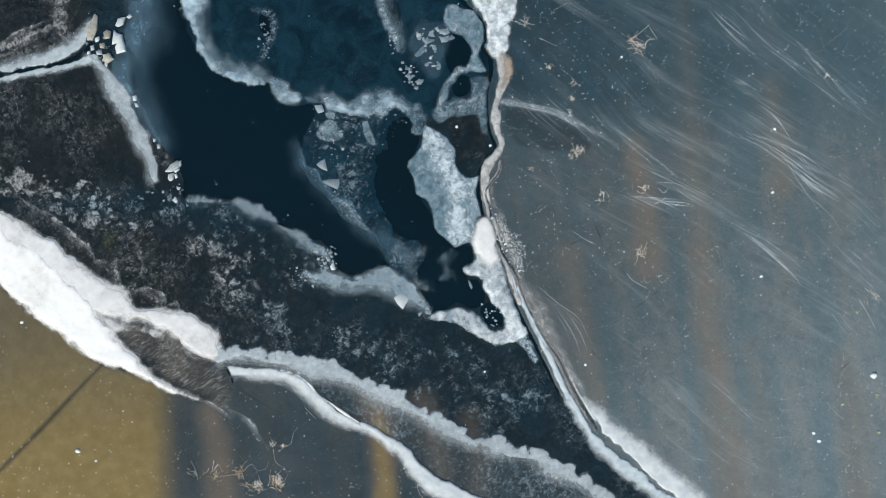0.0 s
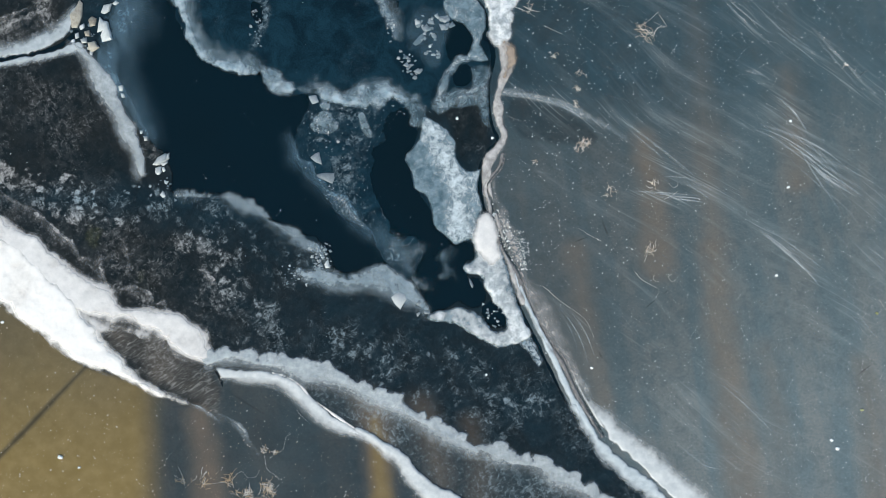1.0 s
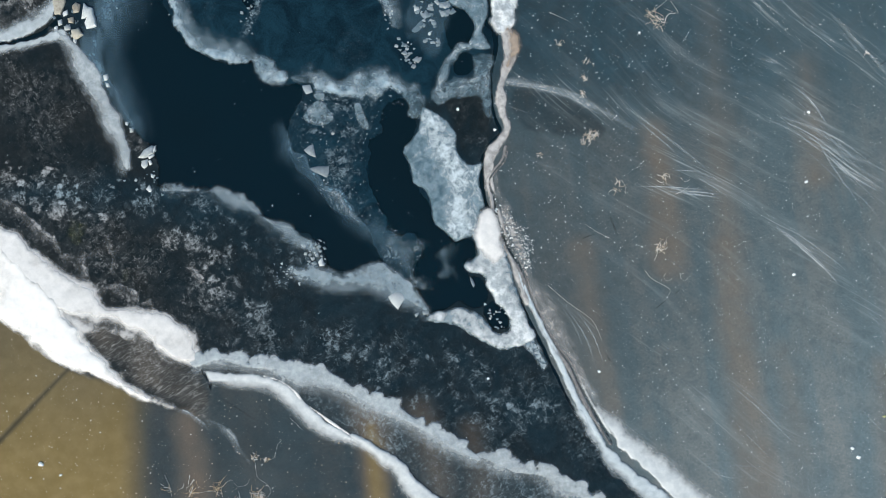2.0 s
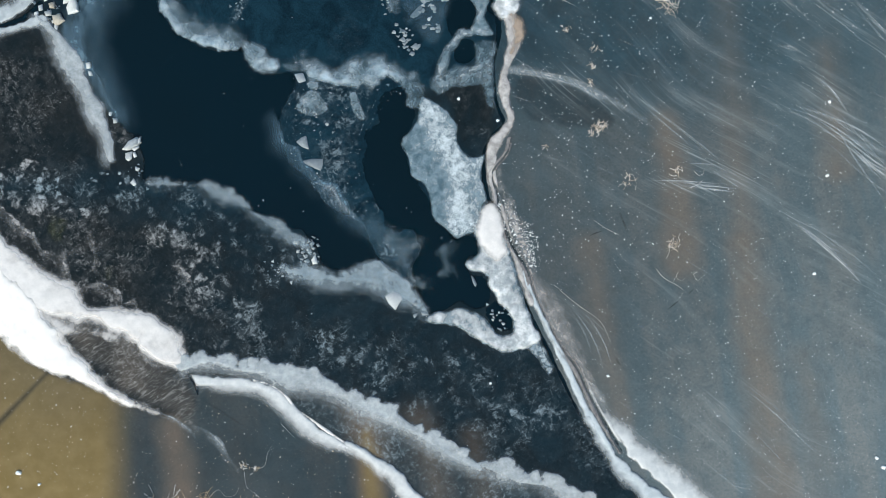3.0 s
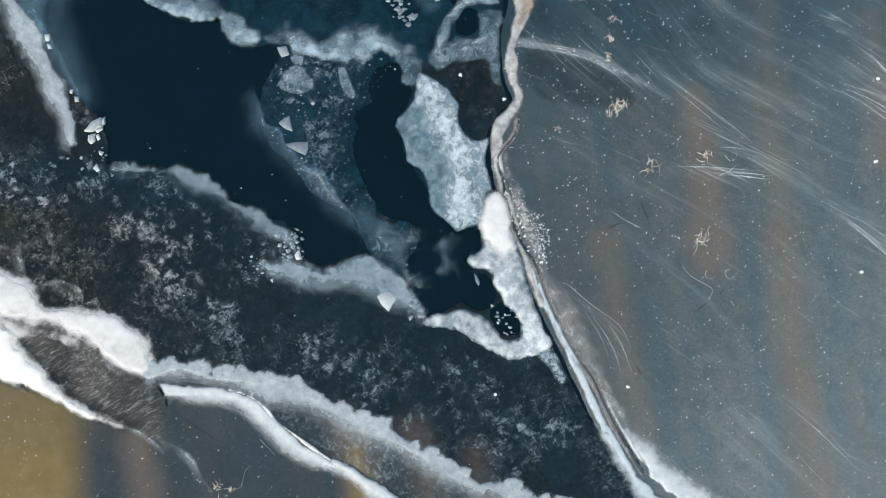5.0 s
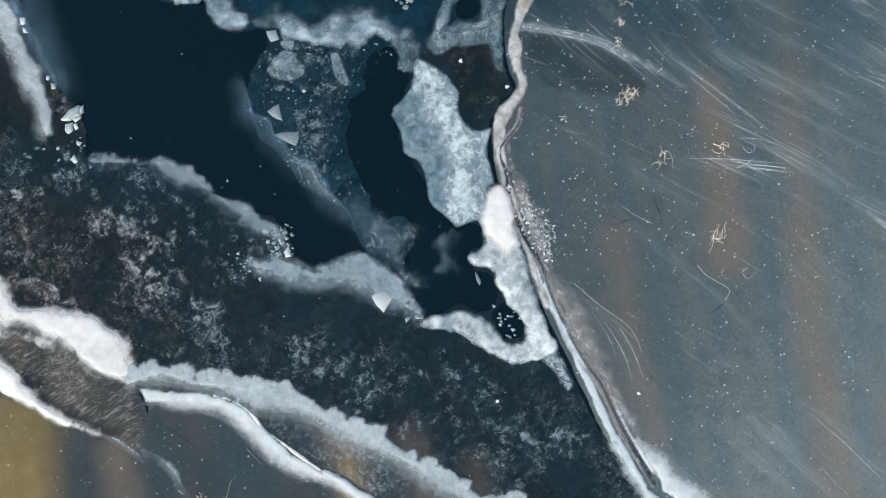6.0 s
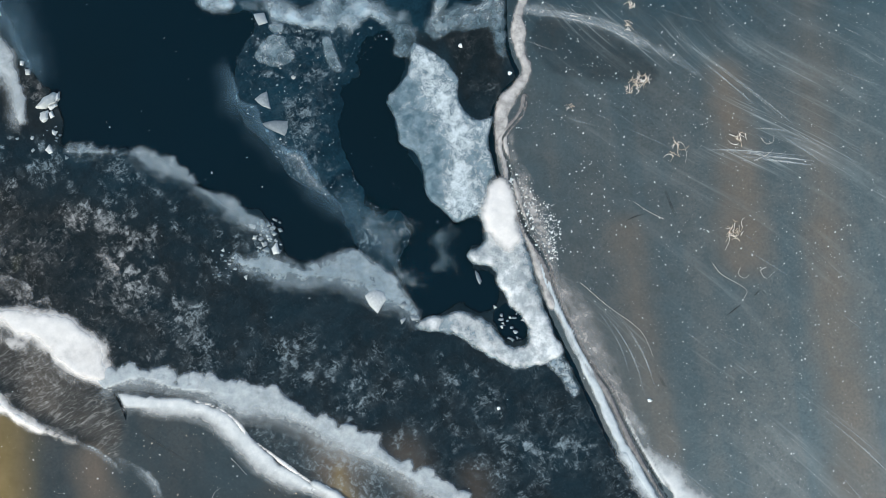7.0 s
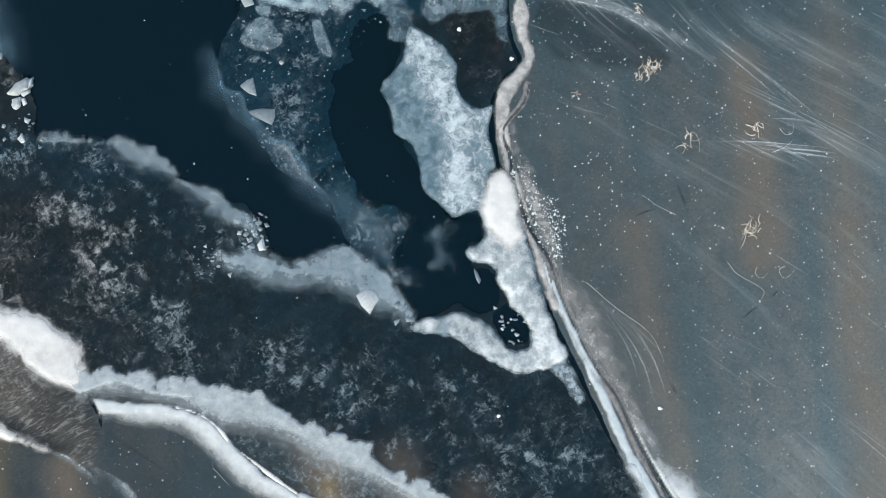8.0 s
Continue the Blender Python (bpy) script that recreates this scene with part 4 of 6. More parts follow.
snow("snow_ridge", 0.58 * band([(-12.20, -2.45), (-9.70, -2.85), (-7.20, -3.20), (-4.70, -3.05), (-3.45, -3.95), (-1.45, -5.35)], (0.2, 0.8, 0.7, 1.2, 1.1, 0.3), 0.5, 0.8, 1.8, 69, left=0.35, right=1.2, puffs=0.45), 0.13, BANK_SNOW,
     "grey-white snow bank along the open water", seed=69, crown=0.3)
snow("snow_ridge", 0.60 * band([(-31.30, 17.05), (-29.95, 15.65), (-28.80, 13.80), (-27.80, 11.80), (-26.80, 9.80), (-26.00, 8.05), (-25.60, 6.15)], (0.4, 0.6, 0.9, 0.7, 0.85, 0.5, 0.4), 0.3, 0.5, 1.5, 70, left=0.25, right=1.0), 0.2, SOFT_SNOW,
     "grey-white snow ridge beside a dark ice sheet", seed=70, crown=0.5)
snow("snow_ridge", 0.55 * band([(-41.20, 15.85), (-39.20, 16.05), (-36.70, 16.60), (-34.20, 17.25), (-32.60, 18.15), (-31.70, 19.25), (-31.20, 20.05)], (0.5, 0.55, 0.6, 0.6, 0.5, 0.2), 0.3, 0.35, 1.0, 71, left=0.8, right=0.12), 0.15, SOFT_SNOW,
     "snowy lip of an ice crack", seed=71, crown=0.7)
snow("snow_ridge", 0.6 * band([(-41.20, 14.55), (-39.20, 14.95), (-36.70, 15.45), (-34.20, 15.90), (-32.20, 16.45), (-30.80, 16.85)], (0.3, 0.3, 0.3, 0.35), 0.2, 0.25, 0.8, 72, left=0.12, right=0.4), 0.12, SOFT_SNOW,
     "snowy lip of an ice crack", seed=72, crown=0.7)
RIMS = []
area = band([(-22.30, 23.55), (-21.90, 20.55), (-21.40, 18.45), (-20.40, 16.85), (-19.10, 15.75), (-17.20, 15.35), (-16.10, 14.95)], (0.8, 0.9, 0.4, 0.6, 0.8, 0.4, 0.9, 0.5), 0.3, 0.7, 1.7, 73, left=1.5, right=0.2)
RIMS.append((area, 0.5, "pale blue snowy rim of a refrozen ice sheet", 73))
area = band([(-15.10, 14.75), (-13.95, 14.05), (-13.00, 13.35)], (0.2, 0.8, 0.4), 0.5, 0.6, 1.3, 74)
RIMS.append((area, 0.55, "pale blue patch of snow at the water", 74))
area = band([(-11.80, 13.15), (-9.70, 12.75), (-7.95, 12.25), (-6.45, 12.75), (-4.70, 13.05), (-3.10, 12.45), (-1.95, 11.30)], (0.3, 0.7, 0.4, 1.0, 0.9, 0.4, 0.6), 0.4, 1.0, 1.6, 75, left=1.2, right=0.5)
RIMS.append((area, 0.5, "mottled blue-white snow bridge between leads", 75))
snow("snow_ridge", 0.5 * band([(-5.60, 23.05), (-5.10, 21.05), (-4.30, 19.30), (-3.90, 17.80)], (0.9, 0.6, 0.2), 0.5, 0.5, 1.3, 76, left=1.4, right=0.3), 0.05, RIM_SNOW,
     "faint blue-white snow band on teal ice", seed=76)

# rucked edges of hoar on the dark ice: crisp on one side, fading out on the other
for number, (line, widths, level) in enumerate((
        ([(-39.2, 5.3), (-38.0, 5.1), (-37.0, 4.1), (-35.5, 3.3), (-34.0, 2.6)], (0.15, 0.2, 0.15), 0.42),
        ([(-34.4, 2.7), (-33.6, 2.2), (-32.9, 1.4), (-32.2, 0.7), (-31.5, 0.35)], (0.05, 0.18, 0.2, 0.12), 1.0),
        ([(-31.6, 0.4), (-30.9, -0.7), (-29.9, -1.2), (-28.9, -1.3), (-28.1, -0.7)], (0.15, 0.2, 0.15, 0.1), 0.55),
        ([(-28.9, -1.0), (-29.0, -1.9), (-28.6, -3.1), (-28.1, -3.5)], (0.12, 0.25, 0.12), 0.62),
        ([(-26.7, -2.3), (-26.5, -1.1), (-27.1, 0.1)], (0.15, 0.2, 0.1), 0.45),
        ([(-27.3, -3.9), (-26.5, -3.5), (-25.5, -3.6), (-24.7, -4.1), (-24.5, -4.7)], (0.15, 0.25, 0.2, 0.1), 0.6),
        ([(-20.2, -1.5), (-20.1, -2.1), (-19.8, -2.6), (-19.3, -2.9)], (0.06, 0.12, 0.06), 0.75),
        ([(-39.4, 18.0), (-38.0, 18.9), (-36.8, 19.5), (-35.2, 20.2)], (0.2, 0.35, 0.25, 0.1), 0.7),
        ([(-39.4, 17.0), (-38.0, 17.3), (-36.6, 18.2), (-35.4, 19.1)], (0.1, 0.2, 0.1), 0.45),
        ([(-34.24, 22.6), (-34.3, 21.2), (-34.34, 19.87), (-33.84, 18.88), (-33.05, 18.38)], (0.2, 0.45, 0.45, 0.3, 0.1), 0.5),
        ([(-39.6, 1.9), (-38.6, 1.4), (-39.4, 0.9)], (0.1, 0.2, 0.1), 0.5),
        ([(-27.6, 14.9), (-28.0, 13.9), (-28.1, 12.0)], (0.05, 0.1, 0.05), 0.2),
        ([(-24.4, -5.0), (-23.6, -4.9), (-23.3, -5.6)], (0.15, 0.3, 0.1), 0.4))):
    area = band(line, widths, 0.3, 0.35, 0.7, 430 + number, left=0.14, right=1.0)
    snow("frost_fold", np.clip(0.85 * level * area * (1 + 0.7 * rough(GX, GY, 0.8, 4, 445 + number)), 0, 1), 0.03, HOAR, "rucked grey edge of hoar frost on dark ice", "frost fold", 430 + number, group="frost folds")

for number, (x, y, size) in enumerate(((-29.7, 0.8, 0.7), (-29.2, 1.2, 0.4), (-25.6, -2.7, 0.35))):
    area = patch([(x + size * math.cos(k), y + 1.3 * size * math.sin(k)) for k in range(6)], 0.4, 0.5, 0.6, 460 + number)
    snow("algae_patch", 0.26 * area, 0.01, ALGAE, "faint olive algae stain in dark ice", "algae patch", 460 + number, group="algae patches", base=0.02)

# ---- floes and shelves in the lead ----
def floe(field, crust, text, seed, category="ice floe", group="snow floes", height=0.06, top_layer=None):
    """A thin floe with a granular crust of its own."""
    thing = tagged(new("snow_floe"), text, category, group)
    top = -0.02 + 0.04 * step(0.0, 0.3, field) + height * field * (0.8 + 0.4 * rough(GX, GY, 0.9, 4, seed))
    part_of_thing("slab", grid_mesh("slab", field > 0.015, top, {"cover": field}, THIN_FLOE), thing, "dull blue-grey thin ice")
    part_of_thing("crust", grid_mesh("crust", crust > 0.02, top + 0.006 + 0.05 * crust, {"cover": crust}, top_layer or ICE_CRUST), thing, "pale packed snow" if top_layer else "white crust of frozen bubbles")
    return thing


peninsula = patch([(-1.70, 10.92), (-1.89, 9.24), (-2.52, 8.27), (-3.18, 7.36), (-2.58, 6.40), (-2.42, 5.40), (-2.30, 4.90), (-1.59, 4.50), (-1.07, 3.79), (-0.80, 2.83), (-0.65, 1.82), (-0.07, 1.19), (0.70, 0.56), (1.02, 0.18), (1.84, 0.45), (2.53, 0.71), (2.78, 1.67), (3.08, 2.62), (3.30, 3.25), (2.98, 4.25), (2.92, 5.46), (3.14, 6.45), (2.39, 6.14), (1.63, 6.66), (1.01, 7.57), (0.99, 8.79), (0.70, 9.40), (0.05, 10.0), (-0.75, 10.50), (-1.40, 10.88)], 0.18, 0.14, 0.8, 77)
spine = band([(-1.35, 10.75), (-1.05, 10.20), (-0.80, 9.39), (-0.36, 8.32), (0.11, 7.26), (0.73, 6.05), (1.05, 4.99), (1.07, 3.62), (1.0, 2.4), (1.3, 1.2)], (0.2, 0.5, 0.75, 0.85, 0.7, 0.6, 0.6, 0.7, 0.8), 0.85, 0.5, 1.0, 94)
crumbly = np.clip(0.26 + 0.62 * spine + 0.30 * rough(GX, GY, 1.4, 4, 131) + 0.22 * step(0.4, 2.6, GX), 0, 1)
for area, level, text, seed in RIMS:
    floe(0.55 * area, area * np.clip(level + 0.10 + 0.9 * rough(GX, GY, 1.8, 5, seed), 0, 1), text, seed, "snow ridge", "snow ridges", 0.1, RIM_SNOW)
floe(peninsula, peninsula * crumbly, "blue-grey floe with a white bubbly spine", 77)
area = patch([(3.05, 2.65), (3.90, 2.35), (4.40, 1.05), (4.70, -0.05), (5.35, -1.75), (6.00, -3.95), (6.75, -6.05), (7.35, -7.55), (6.55, -8.05), (4.80, -8.35), (3.30, -7.85), (1.80, -6.75), (0.30, -6.30), (-1.20, -6.05), (-0.10, -5.55), (1.55, -5.20), (3.20, -5.95), (4.20, -7.35), (5.45, -6.95), (5.35, -5.70), (4.40, -4.60), (3.80, -3.45), (3.30, -2.55), (2.20, -2.20), (1.80, -1.75), (2.55, -1.35), (2.85, -0.35), (2.40, 0.80), (2.80, 1.95)], 0.25, 0.25, 0.8, 78)
shelf = floe(area, area * np.clip(0.70 + 0.6 * rough(GX, GY, 1.6, 4, 138), 0, 1), "white snow-covered ice shelf beside a crack", 78, height=0.1, top_layer=SHELF_SNOW)
snow("snow_cap", patch([(2.95, 2.43), (3.90, 2.60), (4.26, 1.78), (4.59, 0.67), (4.79, -0.27), (4.70, -0.91), (4.27, -1.48), (3.51, -1.18), (2.99, -0.36), (2.69, 0.65), (2.77, 1.76)], 0.5, 0.35, 0.9, 79), 0.12, PALE_SNOW,
     "bright white snow cap on the ice shelf", parent=shelf, seed=79, base=0.15)
snow("tongue", 0.6 * patch([(7.20, -7.35), (8.00, -8.70), (8.40, -9.95), (8.00, -10.05), (7.05, -8.70), (6.40, -7.95)], 0.25, 0.2, 0.6, 80), 0.06, WET_SNOW,
     "thin grey tongue of snow ice", parent=shelf, seed=80)
area = patch([(0.55, 21.55), (1.55, 21.45), (2.80, 20.95), (3.50, 19.75), (3.45, 18.05), (3.05, 17.05), (3.80, 15.80), (2.10, 15.95), (2.60, 17.25), (2.10, 18.55), (0.80, 19.25), (0.05, 20.45)], 0.2, 0.2, 0.9, 81)
floe(0.85 * area, area * np.clip(0.38 + 0.6 * rough(GX, GY, 1.1, 4, 81), 0, 1), "milky blue floe beside a round opening", 81)
area = band([(2.90, 16.05), (1.40, 15.65), (0.60, 14.80), (0.00, 13.55), (-0.30, 12.55)], (0.3, 0.3, 0.35, 0.3), 0.35, 0.3, 0.9, 82)
floe(0.7 * area, area * np.clip(0.45 + 0.6 * rough(GX, GY, 1.1, 4, 82), 0, 1), "curved white rim round a small opening", 82)
area = patch([(2.70, 15.05), (4.00, 15.05), (3.70, 13.55), (3.60, 11.30), (3.90, 10.15), (3.30, 10.55), (3.05, 12.05), (0.80, 11.75), (-0.45, 11.30), (-0.70, 12.30), (1.05, 13.15), (2.30, 13.55)], 0.4, 0.5, 1.0, 97)
floe(0.5 * area, area * np.clip(0.12 + 0.6 * rough(GX, GY, 1.1, 4, 97), 0, 1), "thin milky ice beside the crack", 97)
for outline, level, seed in (([(-10.63, 11.13), (-9.83, 11.52), (-9.17, 10.81), (-8.83, 10.00), (-9.78, 9.44), (-10.76, 9.66), (-11.26, 10.15)], 0.30, 124), ([(-7.14, 11.21), (-6.59, 11.09), (-6.18, 10.02), (-5.91, 9.28), (-6.39, 9.21), (-6.89, 10.02)], 0.32, 125),
                             ([(-10.33, 12.04), (-9.52, 12.11), (-9.64, 11.59), (-10.16, 11.59)], 0.38, 126)):
    area = patch(outline, 0.12, 0.10, 0.5, seed)
    floe(1.9 * level * area, level * area, "pale blue-grey broken floe frozen into thin ice", seed)
snow("snow_floe", 0.34 * patch([(-3.10, 18.55), (-1.95, 19.95), (0.80, 19.95), (0.90, 19.15), (0.30, 18.05), (0.20, 16.45), (-0.40, 15.45), (-1.70, 15.45), (-2.60, 16.65)], 0.6, 0.7, 1.2, 102), 0.03, DROWNED,
     "thin hazy slush between broken floes", "slush ice", 102, group="snow floes")
# Ledges lie as films above ice and water, to suit the overhead camera.
for outline, level, seed in (([(-5.91, 1.66), (-4.79, 1.51), (-3.81, 0.41), (-2.83, -1.01), (-2.50, -1.96), (-2.94, -2.28), (-4.10, -1.35), (-5.24, -0.25)], 0.34, 84),):
    snow("ice_ledge", level * patch(outline, 0.5, 0.6, 1.6, seed, 0.9), 0.02, DROWNED, "drowned blue-grey ice ledge, laid as a film over the water", "ice ledge", seed,
         group="ice ledges", base=0.03)

ledge = band([(-12.60, 9.0), (-12.41, 8.15), (-12.24, 7.3), (-11.15, 6.85), (-10.82, 5.94), (-9.88, 5.03), (-9.1, 4.27), (-8.34, 4.2), (-7.7, 3.07), (-6.92, 2.02), (-6.0, 1.2)], (0.02, 0.1, 0.15, 0.15, 0.2, 0.2, 0.1), 0.3, 0.25, 0.8, 83, left=0.25, right=2.0)
snow("ice_ledge", 0.82 * ledge, 0.02, DROWNED, "drowned blue-grey ice ledge, laid as a film over the water", "ice ledge", 83, group="ice ledges", base=0.06)
rim = band([(-6.6, 1.8), (-7.3, 2.3), (-7.9, 3.0), (-8.4, 3.75), (-8.9, 4.0)], (0.05, 0.2, 0.25, 0.1), 0.3, 0.25, 0.8, 132, left=0.9, right=0.15)
snow("ice_ledge", 0.40 * rim, 0.03, SOFT_SNOW, "pale raised rim of a drowned ledge", "ice ledge", 132, group="ice ledges", base=0.11)
slope = band([(-26.5, 23.6), (-26.5, 19.67), (-27.1, 18.48), (-27.59, 17.29), (-27.89, 15.3), (-27.49, 14.11), (-26.5, 12.53), (-25.4, 10.4), (-24.9, 9.4)], (1.6, 1.7, 1.4, 0.8, 0.3), 0.3, 0.3, 0.8, 99, left=2.4, right=0.5)
slope *= 0.62 + 0.55 * rough(GX * 1.6 + GY * 0.25, GY * 0.45, 2.0, 6, 133, 0.65)
snow("ice_ledge", np.clip(0.95 * slope, 0, 1), 0.02, DROWNED, "long hazy slope of drowned ice beside open water", "ice ledge", 99, group="ice ledges", base=0.03)
skin = patch([(1.3, 0.21), (0.8, 0.01), (0.61, -0.49), (-0.01, -0.5), (-0.32, -1.07), (-0.25, -1.7), (-0.18, -2.2), (-0.3, -2.58), (0.46, -2.82), (1.34, -3.06), (1.85, -2.43), (2.3, -1.4), (1.95, 0.1)], 0.8, 0.7, 0.9, 134)
skin *= step(2.5, -0.4, GX + 0.9 * rough(GX, GY, 1.4, 5, 135))
floe(0.34 * skin, 0.12 * skin, "dark glassy skin of new ice in the channel", 134, height=0.01)
skin = patch([(-4.15, 1.47), (-3.51, 0.9), (-2.74, 0.41), (-1.6, 0.17), (-1.53, -0.46), (-2.08, -1.35), (-2.19, -2.23), (-1.55, -2.85), (-0.91, -3.22), (-0.66, -3.72), (-1.53, -3.98), (-2.94, -2.95), (-3.4, -1.61), (-4.8, -0.2)], 0.7, 0.5, 0.8, 136)
floe(0.24 * skin, 0.18 * skin, "mottled glassy skin of new ice in the channel", 136, height=0.01)

# ---- pressure ridge along the crack ----
ridge = tagged(new("pressure_ridge"), "long pressure ridge of grey-white snow beside an open crack", "pressure ridge")
streaks = np.clip(band([(x - 0.30, y - 0.12) for x, y in SEAM], (0.03, 0.05, 0.02, 0.05, 0.03), 0.08, 0.12, 0.8, 113) + band([(x + 0.33, y + 0.14) for x, y in SEAM], (0.04, 0.02, 0.05, 0.03, 0.05), 0.1, 0.15, 0.8, 114), 0, 1)
open_seam = (1 - np.clip(1.6 * seam, 0, 1)) * (1 - 0.45 * streaks)
snow("head", 0.95 * patch([(2.40, 23.55), (6.55, 23.55), (6.20, 20.55), (5.70, 18.55), (5.45, 17.25), (4.60, 17.15), (4.10, 17.65), (3.90, 19.05), (3.70, 20.15)], 0.3, 0.5, 1.0, 85), 0.22, SHELF_SNOW,
     "broad white snow mass at the head of the ridge", parent=ridge, seed=85)
snow("lip", 0.88 * open_seam * band([(5.00, 17.45), (5.45, 16.15), (5.45, 14.95), (4.90, 13.55), (4.60, 12.05), (4.85, 10.30), (5.25, 9.25), (4.50, 8.05), (3.80, 7.05), (3.70, 5.30), (4.10, 3.15), (4.70, 1.65), (5.25, -0.35), (5.95, -2.35), (6.80, -4.70)], (0.45, 0.6, 0.42, 0.28, 0.38, 0.32, 0.26, 0.42, 0.36, 0.28, 0.28, 0.24, 0.26, 0.28), 0.2, 0.2, 0.9, 86), 0.14, LIP_SNOW,
     "brownish grey pressure ridge lip along the crack", parent=ridge, seed=86)
snow("lip", 0.9 * open_seam * band([(6.10, -2.45), (7.18, -4.90), (8.40, -7.42), (9.50, -9.72), (10.75, -12.42), (12.30, -15.00), (13.2, -16.4)], (0.20, 0.22, 0.25, 0.28, 0.26, 0.08), 0.14, 0.14, 0.7, 87), 0.12, SOFT_SNOW,
     "grey-white pressure ridge lip along the crack", parent=ridge, seed=87)
snow("lip", 0.85 * open_seam * band([(10.75, -12.85), (11.85, -14.80), (13.55, -17.05), (15.55, -19.05), (18.05, -20.95), (20.30, -22.70)], (0.1, 0.35, 0.55, 0.6, 0.65), 0.2, 0.45, 0.9, 100, left=0.15, right=0.6), 0.12, SOFT_SNOW,
     "ragged white snow lip along the crack", parent=ridge, seed=100)
snow("stained_crust", 0.85 * band([(5.20, 17.20), (5.75, 16.30), (5.70, 15.50), (5.20, 14.30)], (0.15, 0.35, 0.3, 0.1), 0.35, 0.3, 0.7, 145), 0.02, STAINED,
     "brown silt-stained crust", parent=ridge, seed=145, base=0.13)
snow("dirty_band", 0.85 * (1 - np.clip(1.6 * seam, 0, 1)) * band([(x - 0.10, y - 0.04) for x, y in SEAM], (0.22, 0.26, 0.24, 0.22, 0.34, 0.32, 0.30, 0.30, 0.30, 0.32, 0.30, 0.2), 0.12, 0.12, 0.9, 117), 0.08, GRIT_SNOW,
     "dirty grey ice along the ridge's seam", parent=ridge, seed=117)
snow("crust", 0.5 * open_seam * band([(4.20, 5.55), (4.70, 3.05), (5.55, 1.05), (6.40, -1.45), (7.30, -3.95), (8.90, -7.20), (10.40, -9.45), (11.55, -11.95)], (0.25, 0.3, 0.35, 0.35, 0.5, 0.6, 0.6), 0.4, 0.4, 0.8, 101), 0.08, LIP_SNOW,
     "crusted grey snow outside the ridge", parent=ridge, seed=101)
snow("bank", 0.95 * open_seam * band([(11.30, -11.55), (12.40, -13.45), (14.20, -15.20), (16.70, -17.45), (18.80, -19.35), (23.05, -22.95)], (0.25, 0.5, 0.65, 0.85, 0.9), 0.4, 0.4, 0.9, 88, left=0.9, right=0.15), 0.11, FIRM_SNOW,
     "white snow bank on the outer side of the ridge", parent=ridge, seed=88)
snow("snow_patch", 0.42 * band([(4.90, 13.15), (7.30, 12.75), (10.05, 12.05), (13.30, 10.45), (15.30, 9.15)], (0.3, 0.35, 0.3, 0.2, 0.1), 0.35, 0.3, 1.0, 118, left=0.5, right=0.3), 0.04, SOFT_SNOW,
     "pale snow tongue reaching over the grey ice", "snow patch", 118, group="snow patches")
snow("snow_patch", 0.36 * band([(4.60, 3.55), (5.70, 1.60), (6.40, -0.15), (6.85, -1.55)], (0.2, 0.4, 0.4, 0.2), 0.7, 1.1, 0.7, 89), 0.05, LIP_SNOW,
     "scattered snow crust beside the ridge", "snow patch", 89, group="snow patches")
snow("snow_patch", 0.4 * band([(7.05, -2.95), (8.55, -5.45), (10.05, -7.95)], (0.4, 0.8, 0.4), 0.8, 0.6, 0.8, 90), 0.05, LIP_SNOW,
     "thin snow dusting beside the ridge", "snow patch", 90, group="snow patches")


# ---- loose ice ----
def slab_mesh(outline, thick, seed, dome=0.15):
    """A broken slab: its outline chipped along the edges, a bevelled and slightly uneven top."""
    rnd = random.Random(seed)
    ring = []
    for k, (x, y) in enumerate(outline):
        nx, ny = outline[(k + 1) % len(outline)]
        for t in (0.0, 0.5):
            ring.append((x + (nx - x) * t + rnd.uniform(-0.03, 0.03), y + (ny - y) * t + rnd.uniform(-0.03, 0.03)))
    cx, cy = sum(p[0] for p in ring) / len(ring), sum(p[1] for p in ring) / len(ring)
    bm = bmesh.new()
    low = [bm.verts.new((x - cx, y - cy, 0)) for x, y in ring]
    mid = [bm.verts.new((x - cx, y - cy, thick * 0.75)) for x, y in ring]
    top = [bm.verts.new(((x - cx) * 0.88, (y - cy) * 0.88, thick * rnd.uniform(0.92, 1.1))) for x, y in ring]
    crown = bm.verts.new((rnd.uniform(-0.05, 0.05), rnd.uniform(-0.05, 0.05), thick * (1 + dome)))
    count = len(ring)
    for k in range(count):
        m = (k + 1) % count
        bm.faces.new((low[k], low[m], mid[m], mid[k]))
        bm.faces.new((mid[k], mid[m], top[m], top[k]))
        bm.faces.new((top[k], top[m], crown))
    bm.faces.new(low[::-1])
    bmesh.ops.recalc_face_normals(bm, faces=bm.faces)
    for face in bm.faces:
        face.smooth = len(face.verts) == 3
    mesh = bpy.data.meshes.new("slab")
    bm.to_mesh(mesh)
    bm.free()
    return mesh, cx, cy


def slab(name, outline, thick, material, text, category, group, seed, z=-0.08, tilt=0.0, crust=None):
    mesh, x, y = slab_mesh(outline, thick, seed)
    mesh.materials.append(material)
    ob = new(name) if crust else new(name, mesh)
    rnd = random.Random(seed)
    if crust:
        part_of_thing("slab", mesh, ob)
    ob.matrix_basis = pose(x, y, z, rnd.uniform(-tilt, tilt), rnd.uniform(-tilt, tilt), 0)
    if crust:
        shrunk = [((u - x) * 0.72 + rnd.uniform(-0.03, 0.03), (v - y) * 0.72 + rnd.uniform(-0.03, 0.03)) for u, v in outline]
        cap, cx, cy = slab_mesh(shrunk, 0.03, seed + 1, 0.6)
        cap.materials.append(crust)
        top = part_of_thing("snow_crust", cap, ob)
        top.matrix_basis = pose(cx, cy, thick * 0.97)
    return tagged(ob, text, category, group)


